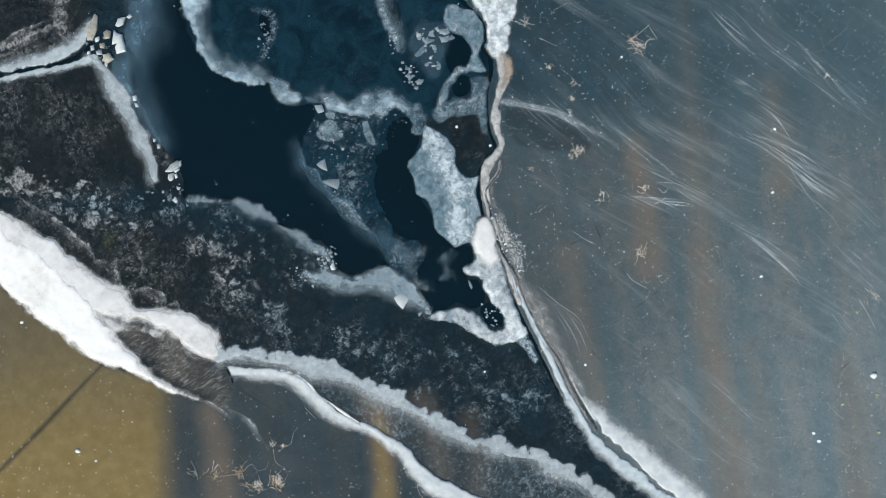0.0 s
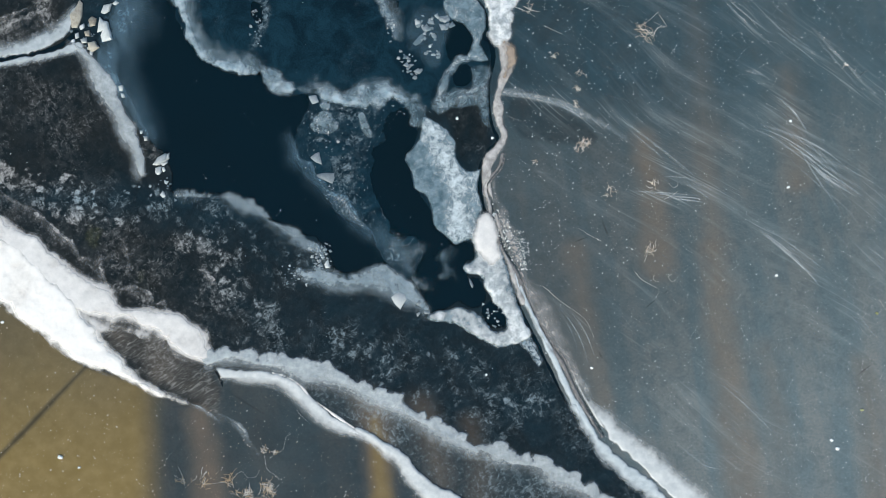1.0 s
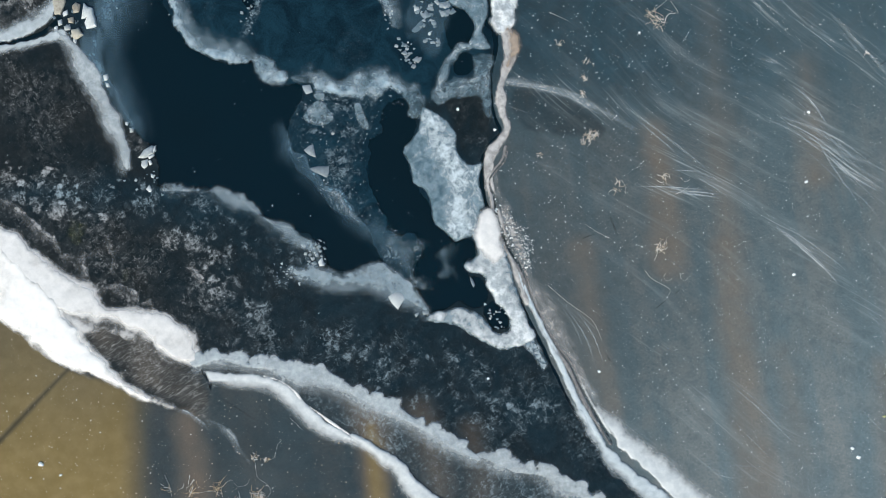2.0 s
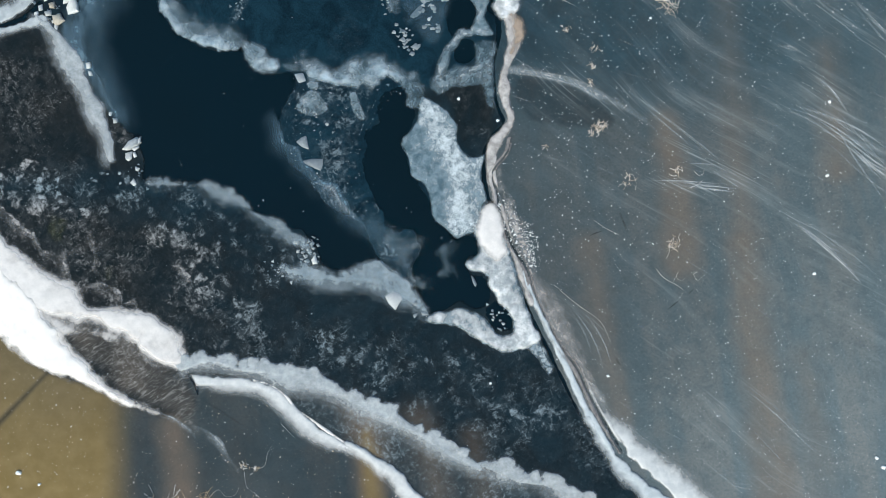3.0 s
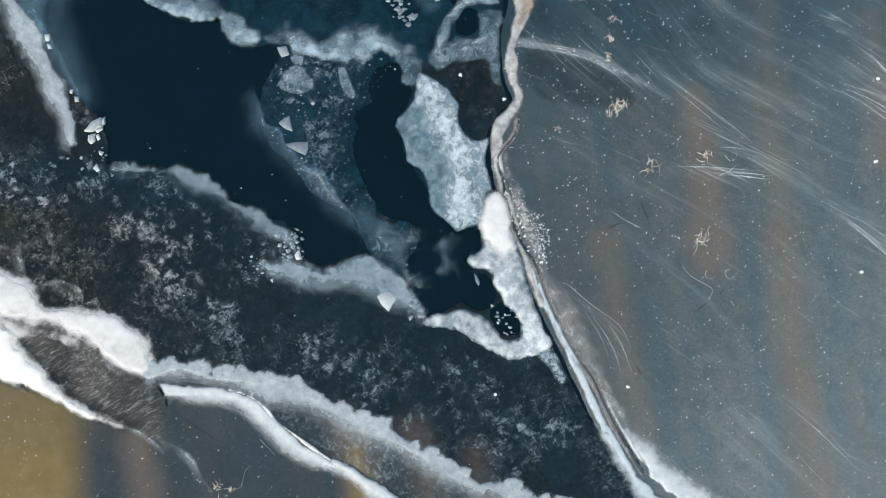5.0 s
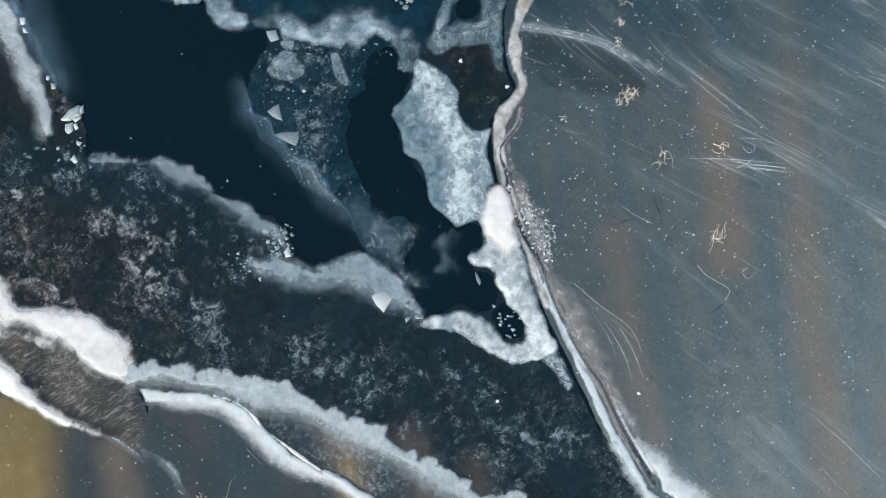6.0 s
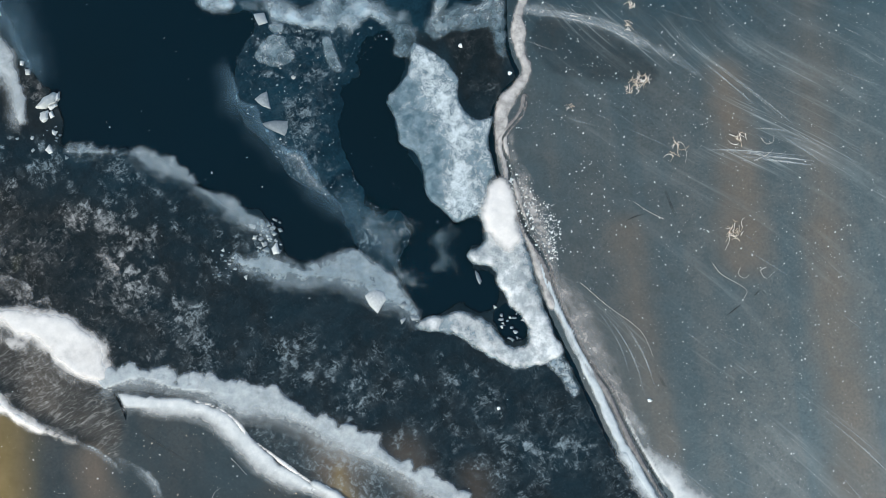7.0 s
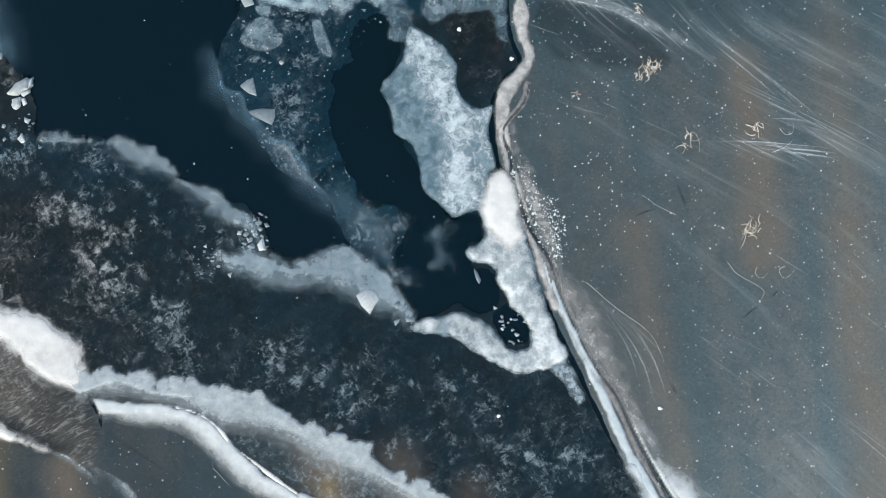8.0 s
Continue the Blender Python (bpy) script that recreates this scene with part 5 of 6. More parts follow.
def chunk_outline(x, y, size, seed, corners=5):
    rnd = random.Random(seed)
    start = rnd.uniform(0, 6.3)
    spread = rnd.uniform(0.6, 1.0)
    out = []
    for k in range(corners):
        a = start + (k + rnd.uniform(-0.25, 0.25)) * 2 * math.pi / corners
        r = size * rnd.uniform(0.7, 1.1)
        out.append((x + r * math.cos(a), y + r * spread * math.sin(a)))
    return out


def ice_floe(outline, thick, material, text):
    seed = 200 + round(37 * abs(outline[0][0]) + 11 * abs(outline[0][1]))
    slab("ice_floe", outline, thick, material, text, "ice floe", "loose ice floes", seed)


ice_floe([(-11.23, 7.46), (-10.81, 7.82), (-10.46, 7.95), (-10.35, 7.56), (-10.21, 6.91), (-10.70, 7.07)], 0.12, FLOE, "grey-white angular floe in thin ice")
ice_floe([(-10.74, 6.01), (-9.97, 6.21), (-9.16, 6.18), (-9.15, 5.76), (-9.30, 5.25), (-9.89, 5.50), (-10.41, 5.75)], 0.12, FLOE, "grey-white angular floe in thin ice")
ice_floe([(-4.36, -4.30), (-3.73, -3.88), (-3.16, -4.06), (-3.02, -4.50), (-3.55, -5.33), (-4.03, -4.90)], 0.19, CRUST, "pale floe frozen into a snow bank")
ice_floe([(-2.29, -4.80), (-1.94, -4.58), (-1.75, -4.86), (-2.06, -5.05)], 0.16, FLOE, "small pale floe frozen into a snow bank")
ice_floe([(-1.61, -5.49), (-1.11, -5.45), (-1.01, -5.70), (-1.48, -5.74)], 0.14, FLOE, "small pale floe at the water's edge")
ice_floe([(-2.21, -5.69), (-1.86, -5.55), (-1.95, -5.81), (-2.11, -5.97)], 0.14, FLOE, "small pale floe at the water's edge")
ice_floe([(2.20, -2.65), (2.39, -2.84), (2.65, -3.34), (2.53, -3.59), (2.30, -3.22)], 0.1, FLOE, "curved sliver of pale ice in dark water")
ice_floe([(-11.40, 12.70), (-10.70, 12.80), (-10.50, 12.20), (-11.05, 12.00)], 0.12, FLOE, "grey angular floe beside a snow bridge")
ice_floe([(-11.10, 10.45), (-10.60, 11.35), (-9.90, 11.75), (-9.45, 11.25), (-9.10, 10.45), (-9.60, 9.70), (-10.50, 9.55)], 0.06, DARK_FLOE, "dull blue-grey floe in thin ice")
ice_floe([(-7.10, 11.40), (-6.70, 11.35), (-6.30, 10.55), (-6.05, 9.75), (-6.50, 9.25), (-6.90, 9.95)], 0.06, DARK_FLOE, "dull blue-grey floe in thin ice")
ice_floe([(-7.80, 10.45), (-7.50, 10.25), (-7.10, 9.55), (-7.35, 9.45)], 0.06, DARK_FLOE, "dull blue-grey floe in thin ice")
ice_floe([(-2.80, 17.20), (-2.10, 17.95), (-1.60, 18.05), (-1.60, 17.45), (-2.20, 16.85)], 0.08, DARK_FLOE, "dull blue-grey floe in brash ice")
ice_floe([(-1.80, 18.35), (-1.40, 18.85), (-1.10, 18.45), (-1.45, 18.05)], 0.1, FLOE, "pale floe in brash ice")
ice_floe([(-1.35, 18.95), (-0.90, 19.25), (-0.70, 18.80), (-1.10, 18.75)], 0.1, FLOE, "pale floe in brash ice")
ice_floe([(-0.40, 19.45), (0.40, 19.55), (0.60, 19.15), (0.20, 18.90), (-0.30, 19.05)], 0.1, FLOE, "pale floe in brash ice")
ice_floe([(-0.35, 18.85), (0.10, 18.75), (0.55, 18.95), (0.45, 18.35), (-0.10, 18.25)], 0.1, FLOE, "pale floe in brash ice")
ice_floe([(-2.55, 14.75), (-2.10, 15.10), (-1.70, 14.85), (-1.95, 14.50)], 0.1, FLOE, "pale floe in brash ice")
ice_floe([(-3.30, 15.40), (-3.00, 15.60), (-2.80, 15.25), (-3.15, 15.10)], 0.1, FLOE, "pale floe in brash ice")


def ice_block(outline, thick, crusted=True, stained=False):
    seed = 300 + round(37 * abs(outline[0][0]) + 11 * abs(outline[0][1]))
    slab("ice_block", outline, thick * 0.6, STAINED_BLOCK if stained else BLOCK, "silt-stained block of ice frozen in rubble" if stained else "broken white block of ice frozen in rubble", "ice block", "ice blocks", seed, -0.06, 9, CRUST if crusted else None)


ice_block([(-31.60, 19.55), (-31.20, 19.95), (-30.80, 20.85), (-30.50, 20.55), (-30.55, 19.45), (-30.95, 18.45), (-31.40, 18.45)], 0.35, False, True)
ice_block([(-29.00, 19.80), (-28.70, 20.40), (-28.05, 20.50), (-28.25, 19.90), (-28.70, 19.60)], 0.3)
ice_block([(-28.00, 20.50), (-27.70, 20.80), (-27.45, 20.60), (-27.75, 20.35)], 0.25)
ice_block([(-29.05, 19.40), (-28.70, 19.05), (-28.35, 18.95), (-28.05, 17.95), (-28.00, 17.50), (-28.85, 17.25), (-28.95, 17.75), (-28.65, 18.25), (-29.25, 18.05)], 0.4, False)
ice_block([(-30.10, 17.25), (-29.45, 17.30), (-29.10, 16.80), (-29.70, 16.40), (-30.00, 16.65)], 0.35, False, True)
ice_block([(-30.05, 19.15), (-29.70, 19.45), (-29.35, 19.25), (-29.45, 18.65), (-29.90, 18.55)], 0.3, False, True)
ice_block([(-30.70, 17.45), (-30.20, 17.65), (-30.15, 17.20), (-30.60, 17.10)], 0.25, False)
ice_block([(-31.20, 17.95), (-30.85, 18.05), (-30.80, 17.65), (-31.10, 17.55)], 0.25)
ice_block([(-30.80, 18.65), (-30.40, 18.85), (-30.35, 18.45), (-30.70, 18.25)], 0.25)
ice_block([(-30.40, 18.15), (-29.90, 18.25), (-29.85, 17.75), (-30.30, 17.75)], 0.3, False, True)
ice_block([(-31.50, 17.45), (-31.20, 17.50), (-31.20, 17.20), (-31.45, 17.20)], 0.2)
ice_block([(-29.90, 16.55), (-29.60, 16.45), (-29.70, 16.10), (-29.90, 16.20)], 0.2)
ice_block([(-27.50, 13.55), (-27.10, 13.65), (-27.05, 13.15), (-27.40, 13.05)], 0.25, False)
ice_block([(-27.30, 12.95), (-27.00, 12.90), (-26.90, 12.55), (-27.20, 12.50)], 0.22)
ice_block([(-25.65, 9.75), (-25.40, 9.70), (-25.45, 9.45), (-25.65, 9.50)], 0.2)
ice_block([(-25.35, 9.25), (-25.00, 9.30), (-25.00, 8.90), (-25.25, 8.90)], 0.25, False)
ice_block([(-24.49, 6.79), (-24.09, 7.45), (-23.51, 7.84), (-23.27, 7.71), (-23.42, 7.19), (-24.00, 6.79)], 0.5)
ice_block([(-24.32, 6.60), (-23.80, 6.73), (-23.78, 6.21), (-24.10, 5.95), (-24.31, 6.27)], 0.3)
ice_block([(-23.79, 6.60), (-23.53, 6.67), (-23.46, 6.34), (-23.65, 6.24)], 0.25, False)
ice_block([(-23.43, 7.58), (-23.18, 7.88), (-23.16, 7.39), (-23.35, 7.13)], 0.25)
ice_block([(-23.87, 6.93), (-23.35, 7.19), (-23.28, 7.00), (-23.67, 6.73)], 0.2)
ice_block([(-23.56, 5.56), (-23.20, 5.43), (-23.35, 5.17), (-23.55, 5.24)], 0.2, False)
ice_block([(-23.98, 4.32), (-23.66, 4.65), (-23.45, 4.20), (-23.71, 4.06)], 0.2)
ice_block([(-10.01, -1.53), (-9.67, -1.14), (-9.49, -1.81), (-9.84, -1.88)], 0.2)
ice_block([(-11.67, -3.24), (-11.42, -3.11), (-11.47, -3.49)], 0.15, False)
ice_block([(-13.06, -1.67), (-12.87, -1.54), (-12.87, -1.79)], 0.15)


# brash: small broken pieces where the sheets ground together
CHIPS = random.Random(9)


def brash(zone, count, size):
    """Small chips of ice strewn within an outline."""
    rnd = CHIPS
    ring = np.array(zone)
    low, high = ring.min(0), ring.max(0)
    for _ in range(count):
        for _ in range(20):
            x, y = rnd.uniform(low[0], high[0]), rnd.uniform(low[1], high[1])
            if inside(np.array([x]), np.array([y]), ring)[0] > 0:
                break
        s = size * rnd.uniform(0.5, 1.5)
        slab("ice_chip", chunk_outline(x, y, s, rnd.random(), rnd.choice((3, 4, 5))), 0.065 + s * 0.10, rnd.choice((FLOE, FLOE, FLOE, BLOCK, DARK_FLOE, DARK_FLOE, DARK_FLOE)),
             "small broken chip of pale ice", "ice chip", "ice chips", rnd.randrange(99999), -0.05, 3)


brash([(-2.45, 19.55), (0.80, 19.55), (0.80, 18.55), (0.05, 17.55), (0.05, 16.05), (-1.45, 15.65), (-1.70, 16.80)], 46, 0.22)
brash([(-5.00, 19.30), (-4.00, 19.30), (-4.20, 17.30), (-4.70, 17.30)], 12, 0.12)
brash([(-3.95, 16.55), (-1.95, 16.55), (-1.70, 14.30), (-3.60, 14.05)], 24, 0.17)
brash([(-11.34, 0.15), (-9.57, 0.33), (-9.20, -1.74), (-10.80, -2.08)], 40, 0.17)
brash([(-13.71, -1.48), (-12.10, -1.46), (-11.89, -3.37), (-13.50, -3.40)], 18, 0.11)
brash([(-25.80, 5.55), (-22.70, 6.30), (-22.45, 3.80), (-25.95, 4.05)], 14, 0.12)
brash([(-31.70, 18.55), (-29.70, 19.05), (-29.20, 16.55), (-30.95, 16.80)], 14, 0.14)
brash([(3.30, -4.75), (5.55, -5.20), (5.30, -6.95), (3.55, -6.70)], 20, 0.12)
brash([(-16.45, 20.80), (-15.10, 20.30), (-15.45, 16.55), (-16.45, 17.05)], 20, 0.12)
brash([(-9.20, 13.05), (-4.20, 12.80), (-4.20, 11.45), (-8.70, 11.30)], 22, 0.11)
brash([(-11.20, 11.80), (-6.20, 11.30), (-7.20, 8.05), (-11.20, 8.05)], 16, 0.1)
brash([(6.88, -7.79), (7.51, -8.09), (8.62, -10.24), (8.15, -10.25)], 8, 0.07)
brash([(-10.17, 5.14), (-9.20, 4.99), (-9.33, 3.86), (-9.98, 4.01)], 16, 0.08)


# ---- snow grains strewn over the ice ----
def grains(name, count, low, high, seed, sizes, keep, text, material=None):
    """Many small flattened lumps, as one mesh."""
    r = np.random.RandomState(seed)
    verts, faces = [], []
    made = 0
    while made < count:
        x, y = r.uniform(low[0], high[0]), r.uniform(low[1], high[1])
        if not keep(x, y):
            continue
        s = sizes[0] + (sizes[1] - sizes[0]) * r.rand() ** 5
        turn, long = r.uniform(0, 6.28), r.uniform(1.0, 1.9)
        first = len(verts)
        for k in range(5):
            a = k * 1.2566 + r.uniform(-0.3, 0.3)
            u, v = s * long * math.cos(a), s * math.sin(a)
            verts.append((x + u * math.cos(turn) - v * math.sin(turn), y + u * math.sin(turn) + v * math.cos(turn), -0.01))
        verts.append((x, y, 0.015 + 0.6 * s))
        faces += [(first + k, first + (k + 1) % 5, first + 5) for k in range(5)]
        made += 1
    mesh = bpy.data.meshes.new(name)
    mesh.from_pydata(verts, [], faces)
    mesh.materials.append(material or FLECK)
    return tagged(new(name, mesh), text, "snow grains", kind="stuff")


def field_at(field, x, y):
    return field[min(int((y + DEEP) / STEP), GX.shape[0] - 1), min(int((x + WIDE) / STEP), GX.shape[1] - 1)]


thickness = 0.5 + 0.5 * rough(GX, GY, 3.0, 3, 110)
grains("snow_grains", 7000, (0, -23), (40, 23), 1, (0.012, 0.050), lambda x, y: field_at(edge_east, x, y) > 0.9 and field_at(thickness, x, y) > random.random() * 0.9, "white snow grains strewn over grey ice")
grains("snow_grains", 700, (-40, -23), (5, -4), 2, (0.014, 0.065), lambda x, y: field_at(south, x, y) > 0.9, "pale tan grains strewn over clear ice", PALE_STRAW)
grains("reed_chaff", 900, (-40, -23), (5, -4), 6, (0.014, 0.06), lambda x, y: field_at(south, x, y) > 0.9, "tan reed chaff strewn over clear ice", STRAW)
grains("snow_grains", 260, (-40, -20), (15, 22), 3, (0.014, 0.05), lambda x, y: field_at(south, x, y) < 0.1 and field_at(edge_east, x, y) < 0.1, "white ice grains on dark ice and water")
grains("snow_grains", 520, (-12, -3), (3, 13), 8, (0.012, 0.05), lambda x, y: field_at(lead_ice, x, y) + 0.8 * field_at(peninsula, x, y) > random.random() * 0.9 + 0.1, "white ice grains frozen into thin ice")
beside = band([(4.09, 2.89), (5.21, 1.31), (6.33, -0.25), (6.82, -1.83)], (0.3, 0.6, 0.7, 0.3), 0.6, 0.2, 1.0, 111)
grains("snow_grains", 620, (4, -3), (13, 7), 4, (0.02, 0.075), lambda x, y: field_at(beside, x, y) > random.random() and field_at(edge_east, x, y) > 0.9, "coarse snow crumbs beside the pressure ridge")

# The clump at (-32.3, -17.9) stands in for a tan straw tuft.
for k, (x, y) in enumerate([(38.10, -11.20), (32.80, -16.30), (33.30, -17.00), (28.15, -2.45), (29.15, 5.00), (12.60, -10.25), (3.70, -10.85), (-37.25, -6.50), (-32.30, -17.90), (-30.70, -18.75), (1.20, 10.80), (15.80, 17.00), (29.35, 10.60), (4.20, 9.15)]):
    s = (0.36, 0.17, 0.2, 0.17, 0.17, 0.14, 0.13, 0.15, 0.28, 0.15, 0.15, 0.12, 0.16, 0.15)[k]
    slab("snow_clump", chunk_outline(x, y, s, 70 + k, 7), s * 0.35, SNOW_LUMP, "rounded white clump of snow on the ice", "snow clump", "snow clumps", 500 + k, -0.01)
for k, (x, y) in enumerate([(35.35, -13.75), (38.40, -12.90), (38.55, -16.20), (36.60, -5.60)]):
    slab("moss_clump", chunk_outline(x, y, 0.17, 90 + k, 7), 0.06, MOSS, "small yellow-green clump of moss on the ice", "moss clump", "moss clumps", 600 + k, -0.01)


# ---- streaks of blown snow on the grey ice ----
def strand_mesh(line, width, level):
    """A flat, thin streak along a line, which thins out to its sides and ends."""
    count = len(line)
    verts, cover_values, faces = [], [], []
    for k, (x, y) in enumerate(line):
        (ax, ay), (bx, by) = line[max(k - 1, 0)], line[min(k + 1, count - 1)]
        length = math.hypot(bx - ax, by - ay) + 1e-6
        nx, ny = -(by - ay) / length, (bx - ax) / length
        share = max(0.0, math.sin(math.pi * k / (count - 1))) ** 0.7
        for u in (-1, 0, 1):
            verts.append((float(x + nx * u * width * (0.3 + share)), float(y + ny * u * width * (0.3 + share)), 0.022 + (0.012 if u == 0 else 0.0)))
            cover_values.append(level * share if u == 0 else 0.0)
    for k in range(count - 1):
        faces += [(3 * k + u, 3 * k + u + 1, 3 * k + u + 4, 3 * k + u + 3) for u in (0, 1)]
    return verts, faces, cover_values


def strand_object(name, strands, material=None):
    verts, faces, values = [], [], []
    for one, two, three in strands:
        first = len(verts)
        verts += one
        values += three
        faces += [tuple(first + k for k in face) for face in two]
    mesh = bpy.data.meshes.new(name)
    mesh.from_pydata(verts, [], faces)
    mesh.update()
    mesh.attributes.new("cover", "FLOAT", "POINT").data.foreach_set("value", np.array(values, np.float32))
    mesh.materials.append(material or STREAK)
    return mesh


def drift_line(x, y, length, heading, bend, steps=14):
    out = []
    for k in range(steps):
        out.append((x, y))
        x, y, heading = x + math.cos(heading) * length / steps, y + math.sin(heading) * length / steps, heading + bend / steps
    return out


def snow_streak(line, count, spread, level):
    rnd = random.Random(900 + round(40 * line[0][0]))
    thing = tagged(new("snow_streak"), "bundle of thin white snow streaks blown over grey ice", "snow streak", "snow streaks")
    curve = rounded(line, False)
    for _ in range(count):
        ox, oy = rnd.gauss(0, spread), rnd.gauss(0, spread)
        a, b = sorted((rnd.randrange(0, len(curve) // 2 + 1), rnd.randrange(len(curve) // 2, len(curve))))
        if b - a < 2:
            a, b = 0, len(curve) - 1
        path = rounded([(x + ox * (0.5 + 1.2 * k / len(curve)), y + oy * (0.5 + 1.2 * k / len(curve))) for k, (x, y) in enumerate(curve[a:b + 1], a)], False)
        mesh = strand_object("strand", [strand_mesh(path, rnd.uniform(0.03, 0.11), level * rnd.uniform(0.3, 1.0))])
        part_of_thing("strand", mesh, thing)


for line, count, spread, level in SHEAVES:
    snow_streak(line, count, spread, level)

for line in ([(-18.60, -12.00), (-16.60, -13.30), (-14.30, -14.70)], [(16.96, -5.30), (17.51, -4.86), (18.04, -4.41)], [(18.56, -4.15), (19.06, -3.58)], [(11.03, 0.28), (11.65, 0.57), (12.34, 0.77)], [(13.30, 2.43), (13.71, 1.42), (14.15, 0.29)], [(12.95, -8.61), (13.32, -9.22), (13.57, -9.59)], [(34.55, 14.05), (35.30, 14.55), (36.30, 15.25)], [(34.80, -10.95), (35.55, -10.35), (36.20, -9.85)]):
    thing = tagged(new("ice_scratch"), "short dark thawed scratch in grey ice", "ice scratch", "ice scratches")
    for shift in (0.0, 0.07):
        path = rounded([(x + shift, y + shift * 0.6) for x, y in line], False)
        part_of_thing("strand", strand_object("strand", [strand_mesh(path, 0.05, 0.5)], MARK), thing)

rnd, strands = random.Random(33), []
while len(strands) < 210:
    x, y = rnd.uniform(3, 41), rnd.uniform(-23, 23)
    if field_at(edge_east, x, y) > 0.9 and field_at(thickness, x, y) + 0.25 * (x > 20) > rnd.random():
        heading = math.radians(-36 + 7 * math.sin(0.12 * x + 0.6) + 5 * math.sin(0.15 * y) + rnd.gauss(0, 5))
        strands.append(strand_mesh(drift_line(x, y, rnd.uniform(1.2, 6.0), heading, rnd.gauss(0.1, 0.16)), rnd.uniform(0.015, 0.06), rnd.uniform(0.10, 0.42)))
tagged(new("snow_threads", strand_object("snow_threads", strands)), "fine threads of blown snow on grey ice", "snow threads", kind="stuff")


# ---- dead reeds and grass frozen onto the ice ----
def stalk_mesh(points, radius):
    """A thin, tapered, square stalk along some points."""
    bm = bmesh.new()
    rings = []
    for k, p in enumerate(points):
        a, b = Vector(points[max(k - 1, 0)]), Vector(points[min(k + 1, len(points) - 1)])
        way = (b - a).normalized()
        side = way.cross(Vector((0, 0, 1))).normalized()
        up = side.cross(way)
        r = radius * (1.1 - 0.7 * k / (len(points) - 1))
        rings.append([bm.verts.new(Vector(p) + side * r * u + up * r * v) for u, v in ((1, 0), (0, 1), (-1, 0), (0, -1))])
    for one, two in zip(rings[:-1], rings[1:]):
        for k in range(4):
            bm.faces.new((one[k], one[(k + 1) % 4], two[(k + 1) % 4], two[k]))
    bm.faces.new(rings[0][::-1])
    bm.faces.new(rings[-1])
    mesh = bpy.data.meshes.new("stalk")
    bm.to_mesh(mesh)
    bm.free()
    return mesh


def reed_tuft(x, y, size, count, seed, aim=None, spread=3.14, curl=1.2, text="tangled bleached reed stalks frozen onto the ice", radius=0.014, straw=None):
    rnd = random.Random(seed)
    base = new("reed_tuft")
    base.empty_display_size = 0.2
    base.matrix_basis = pose(x, y, 0.0)
    tagged(base, text, "reed tuft", "reed tufts")
    for _ in range(count):
        heading = rnd.uniform(0, 6.28) if aim is None else math.radians(aim) + rnd.uniform(-spread, spread)
        length, bend = size * rnd.uniform(0.35, 1.0) * (2 if rnd.random() < 0.12 else 1), rnd.uniform(-curl, curl)
        px, py = rnd.gauss(0, size * 0.3) - 0.4 * size * math.cos(heading), rnd.gauss(0, size * 0.3) - 0.4 * size * math.sin(heading)
        points, steps = [], 7
        for k in range(steps + 1):
            points.append((px, py, 0.02 + 0.05 * math.sin(k * 0.45) * rnd.uniform(0.6, 1.4) + rnd.uniform(0, 0.015)))
            heading += bend / steps * (1 + 0.6 * rnd.uniform(-1, 1))
            px, py = px + math.cos(heading) * length / steps, py + math.sin(heading) * length / steps
        leaf = rnd.random() < 0.45
        mesh = stalk_mesh(points, radius * (rnd.uniform(1.1, 1.6) if leaf else rnd.uniform(0.6, 1.1)))
        mesh.materials.append(PALE_STRAW if leaf else straw or STRAW)
        part_of_thing("leaf" if leaf else "stalk", mesh, base, "frosted pale leaf" if leaf else "")
    return base


reed_tuft(12.05, 8.65, 0.72, 31, 700, curl=3.04)
reed_tuft(11.30, 8.20, 0.40, 10, 701, curl=1.71)
reed_tuft(16.90, 18.45, 0.88, 17, 702, curl=2.28)
reed_tuft(17.40, 18.05, 1.04, 14, 703, curl=3.04)
reed_tuft(9.40, 16.05, 0.48, 12, 704, curl=1.71)
reed_tuft(11.55, 14.70, 0.40, 12, 705, curl=2.28)
reed_tuft(11.50, 13.30, 0.48, 10, 706, curl=3.04)
reed_tuft(11.25, 12.05, 0.44, 12, 707, curl=1.71)
reed_tuft(17.40, -0.35, 0.72, 15, 708, curl=2.28)
reed_tuft(17.80, -0.25, 0.48, 10, 709, curl=3.04)
reed_tuft(-14.70, -20.35, 0.85, 34, 710, curl=1.71, straw=GOLD)
reed_tuft(-14.60, -20.70, 0.8, 26, 711, curl=2.28, straw=GOLD)
reed_tuft(-15.05, -17.20, 0.44, 17, 712, curl=3.04, straw=GOLD)
reed_tuft(-14.20, -17.45, 0.48, 15, 713, curl=1.71, straw=GOLD)
reed_tuft(-16.35, -20.95, 0.65, 34, 714, curl=2.28, straw=GOLD)
reed_tuft(-21.95, -19.70, 0.80, 8, 715, curl=3.04, straw=GOLD)
reed_tuft(-20.20, -19.85, 1.1, 16, 716, curl=1.71, straw=GOLD)
reed_tuft(-17.95, -19.70, 0.95, 18, 717, curl=2.28, straw=GOLD)
reed_tuft(-17.20, -20.70, 0.64, 14, 718, curl=3.04, straw=GOLD)
reed_tuft(17.80, 5.30, 0.64, 12, 719, curl=1.71)
reed_tuft(14.05, 4.80, 0.80, 12, 720, curl=2.28)
reed_tuft(7.05, 20.05, 0.80, 7, 721, curl=3.04)
reed_tuft(7.80, 7.15, 0.40, 8, 722, curl=1.71)
reed_tuft(38.05, -4.20, 0.72, 10, 723, curl=2.28)
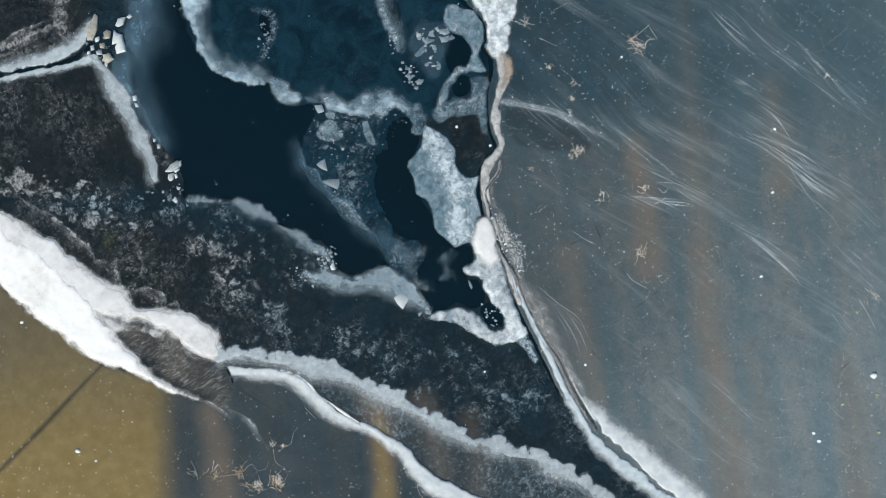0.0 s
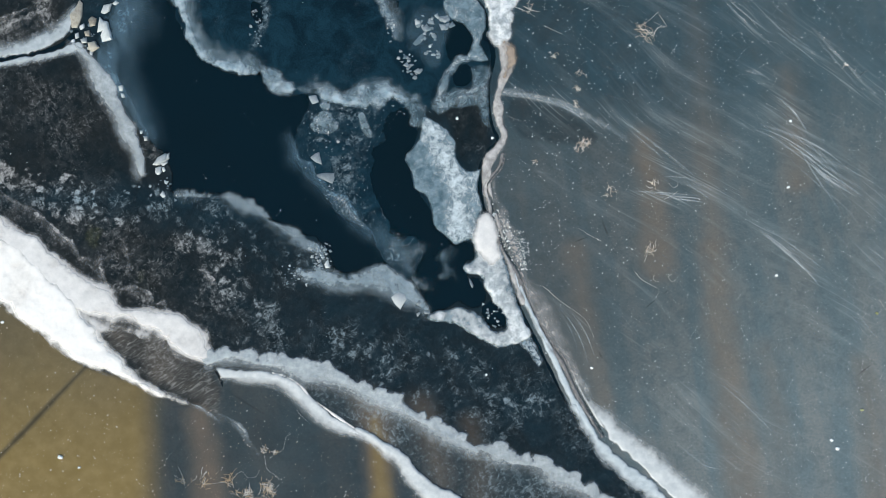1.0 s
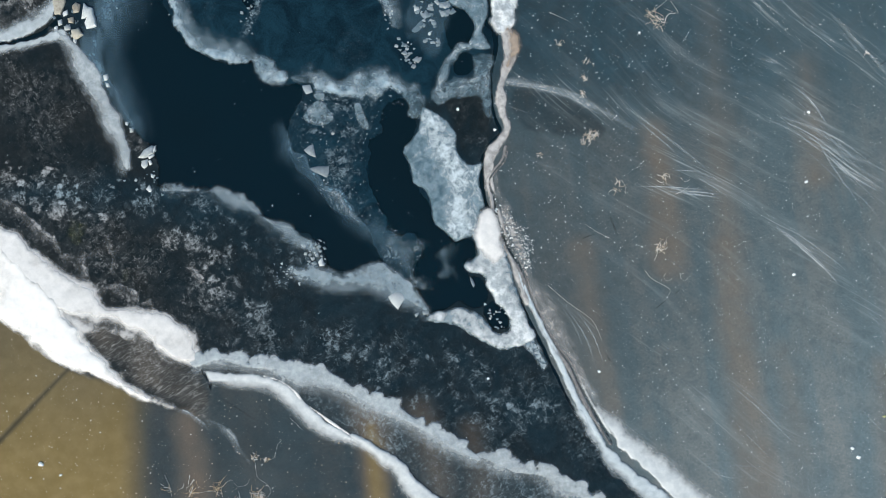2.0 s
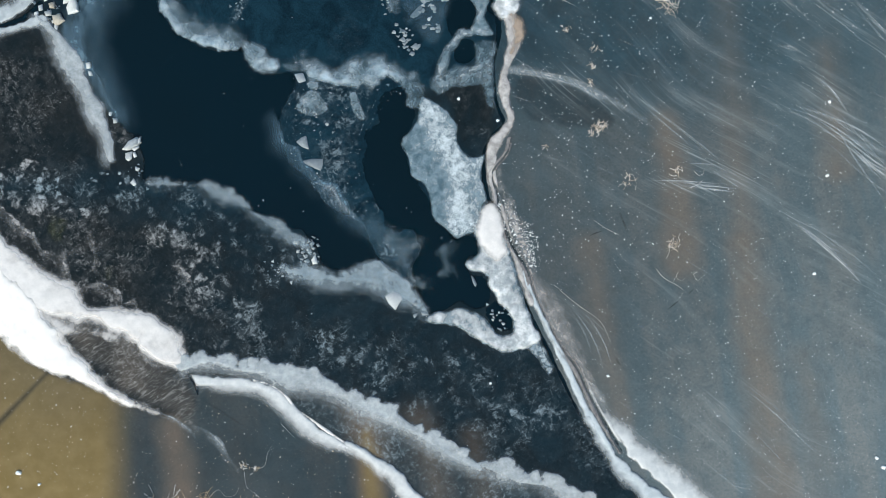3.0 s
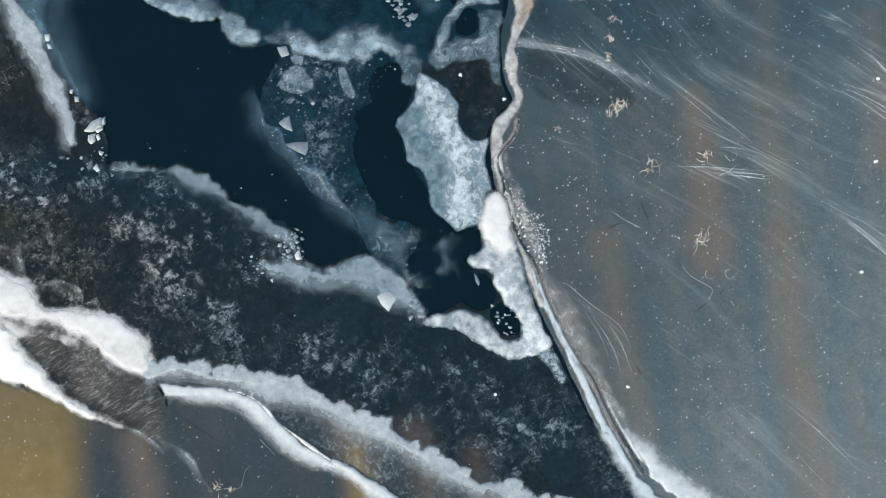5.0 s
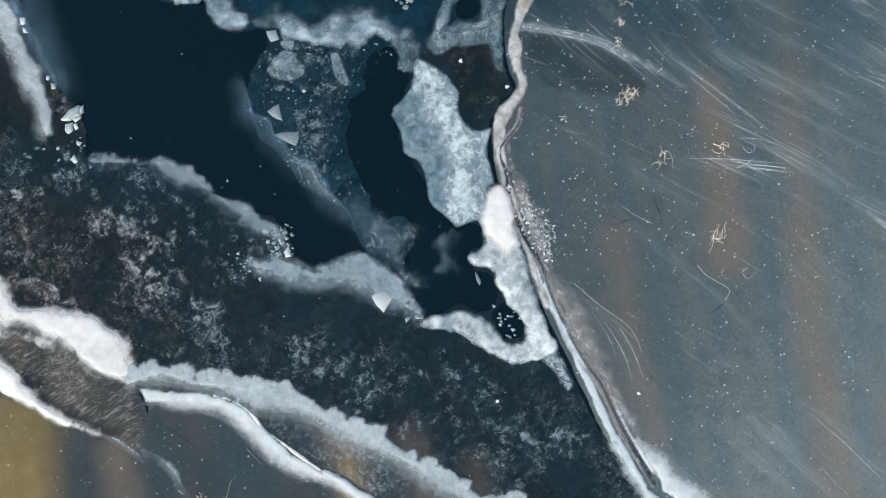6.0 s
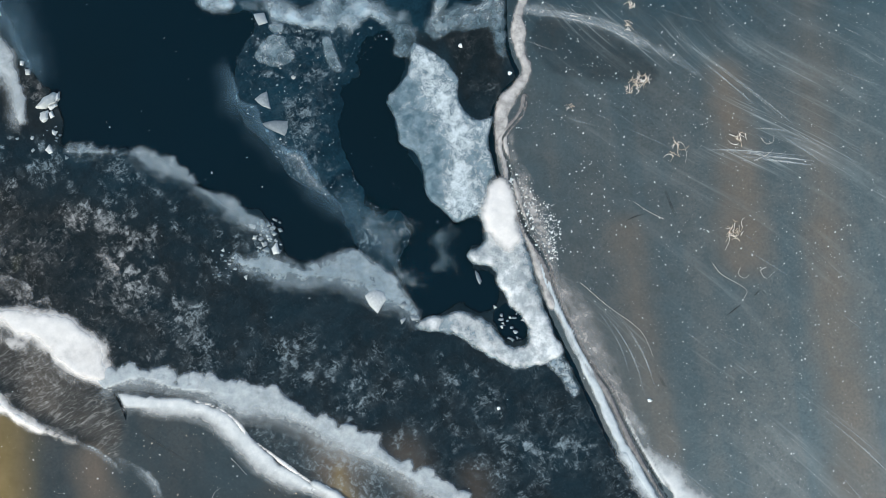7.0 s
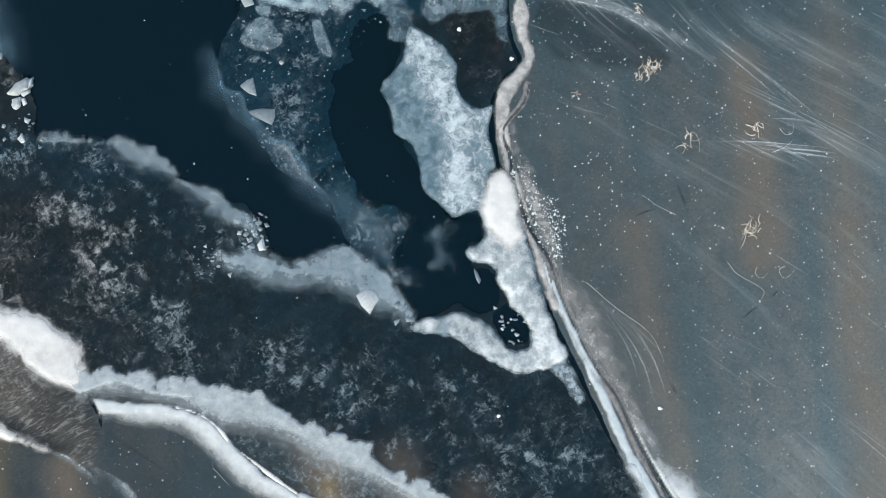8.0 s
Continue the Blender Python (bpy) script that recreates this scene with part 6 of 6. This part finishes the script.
reed_tuft(34.05, 15.30, 0.40, 7, 724, curl=3.04)


def lone_reed(points, radius, seed, material=None):
    """One long bent stalk lying on the ice."""
    line = rounded(points, False)
    rnd = random.Random(seed)
    x, y = line[0]
    base = new("reed_stalk")
    base.matrix_basis = pose(x, y, 0.0)
    tagged(base, "single long bleached reed stalk lying on the ice", "reed stalk", "reed stalks")
    mesh = stalk_mesh([(u - x, v - y, 0.02 + rnd.uniform(0, 0.02)) for u, v in line], radius)
    mesh.materials.append(material or PALE_STRAW)
    part_of_thing("stalk", mesh, base)


lone_reed([(16.25, -2.15), (16.80, -2.80), (17.70, -3.30), (18.25, -3.70), (18.10, -4.15)], 0.009, 800)
lone_reed([(19.37, -2.33), (19.06, -2.52), (19.24, -2.90), (19.49, -2.95), (19.70, -2.73)], 0.009, 801)
lone_reed([(17.88, -2.38), (17.76, -2.67), (17.95, -2.95), (18.25, -2.94), (18.41, -2.72)], 0.009, 802)
lone_reed([(18.70, 4.00), (19.30, 4.25), (19.80, 4.65)], 0.009, 803)
lone_reed([(19.10, 5.35), (19.40, 5.00), (19.80, 5.10), (19.85, 5.55)], 0.009, 804)
lone_reed([(37.30, -3.45), (38.05, -4.05), (38.90, -4.60)], 0.009, 805)
lone_reed([(36.80, -4.45), (37.70, -5.95), (38.40, -7.45)], 0.009, 806)
lone_reed([(18.20, 19.80), (17.20, 18.95), (16.30, 18.55)], 0.009, 807)
lone_reed([(17.00, 17.35), (17.80, 17.65), (17.60, 18.55)], 0.009, 808)
lone_reed([(18.30, 19.55), (18.90, 18.55), (17.80, 18.95)], 0.009, 809)
lone_reed([(-13.95, -17.45), (-13.45, -17.20), (-13.20, -16.20), (-12.80, -15.85)], 0.009, 810)
lone_reed([(-15.00, -17.70), (-14.80, -18.85), (-13.95, -19.45), (-13.80, -20.20), (-14.45, -20.70)], 0.009, 811)
lone_reed([(-17.60, -20.45), (-17.70, -19.70), (-16.95, -19.05), (-16.45, -19.55), (-15.70, -19.45), (-15.40, -18.85)], 0.009, 812)
lone_reed([(-18.20, -19.95), (-19.20, -20.05), (-19.95, -20.20), (-20.60, -19.75)], 0.009, 813)
lone_reed([(-22.30, -18.70), (-21.95, -19.45), (-21.70, -20.45)], 0.009, 814)
lone_reed([(13.80, 4.80), (14.40, 5.05), (14.70, 4.45), (14.65, 3.85)], 0.009, 815)
# This stalk stands in for a faint streak on the ice.
lone_reed([(8.49, -3.37), (10.13, -4.76), (12.01, -6.13), (12.79, -7.68)], 0.009, 816)
lone_reed([(6.05, 20.25), (7.05, 19.85), (7.80, 19.40)], 0.009, 817)
lone_reed([(8.55, 18.65), (10.05, 17.95)], 0.009, 818)
lone_reed([(13.37, 0.47), (12.43, 0.93), (11.49, 1.55)], 0.009, 819)
lone_reed([(-2.30, -20.85), (-2.10, -21.55), (-1.80, -22.05)], 0.009, 820)
lone_reed([(-12.20, -14.05), (-11.70, -14.55), (-11.20, -15.05)], 0.009, 821)
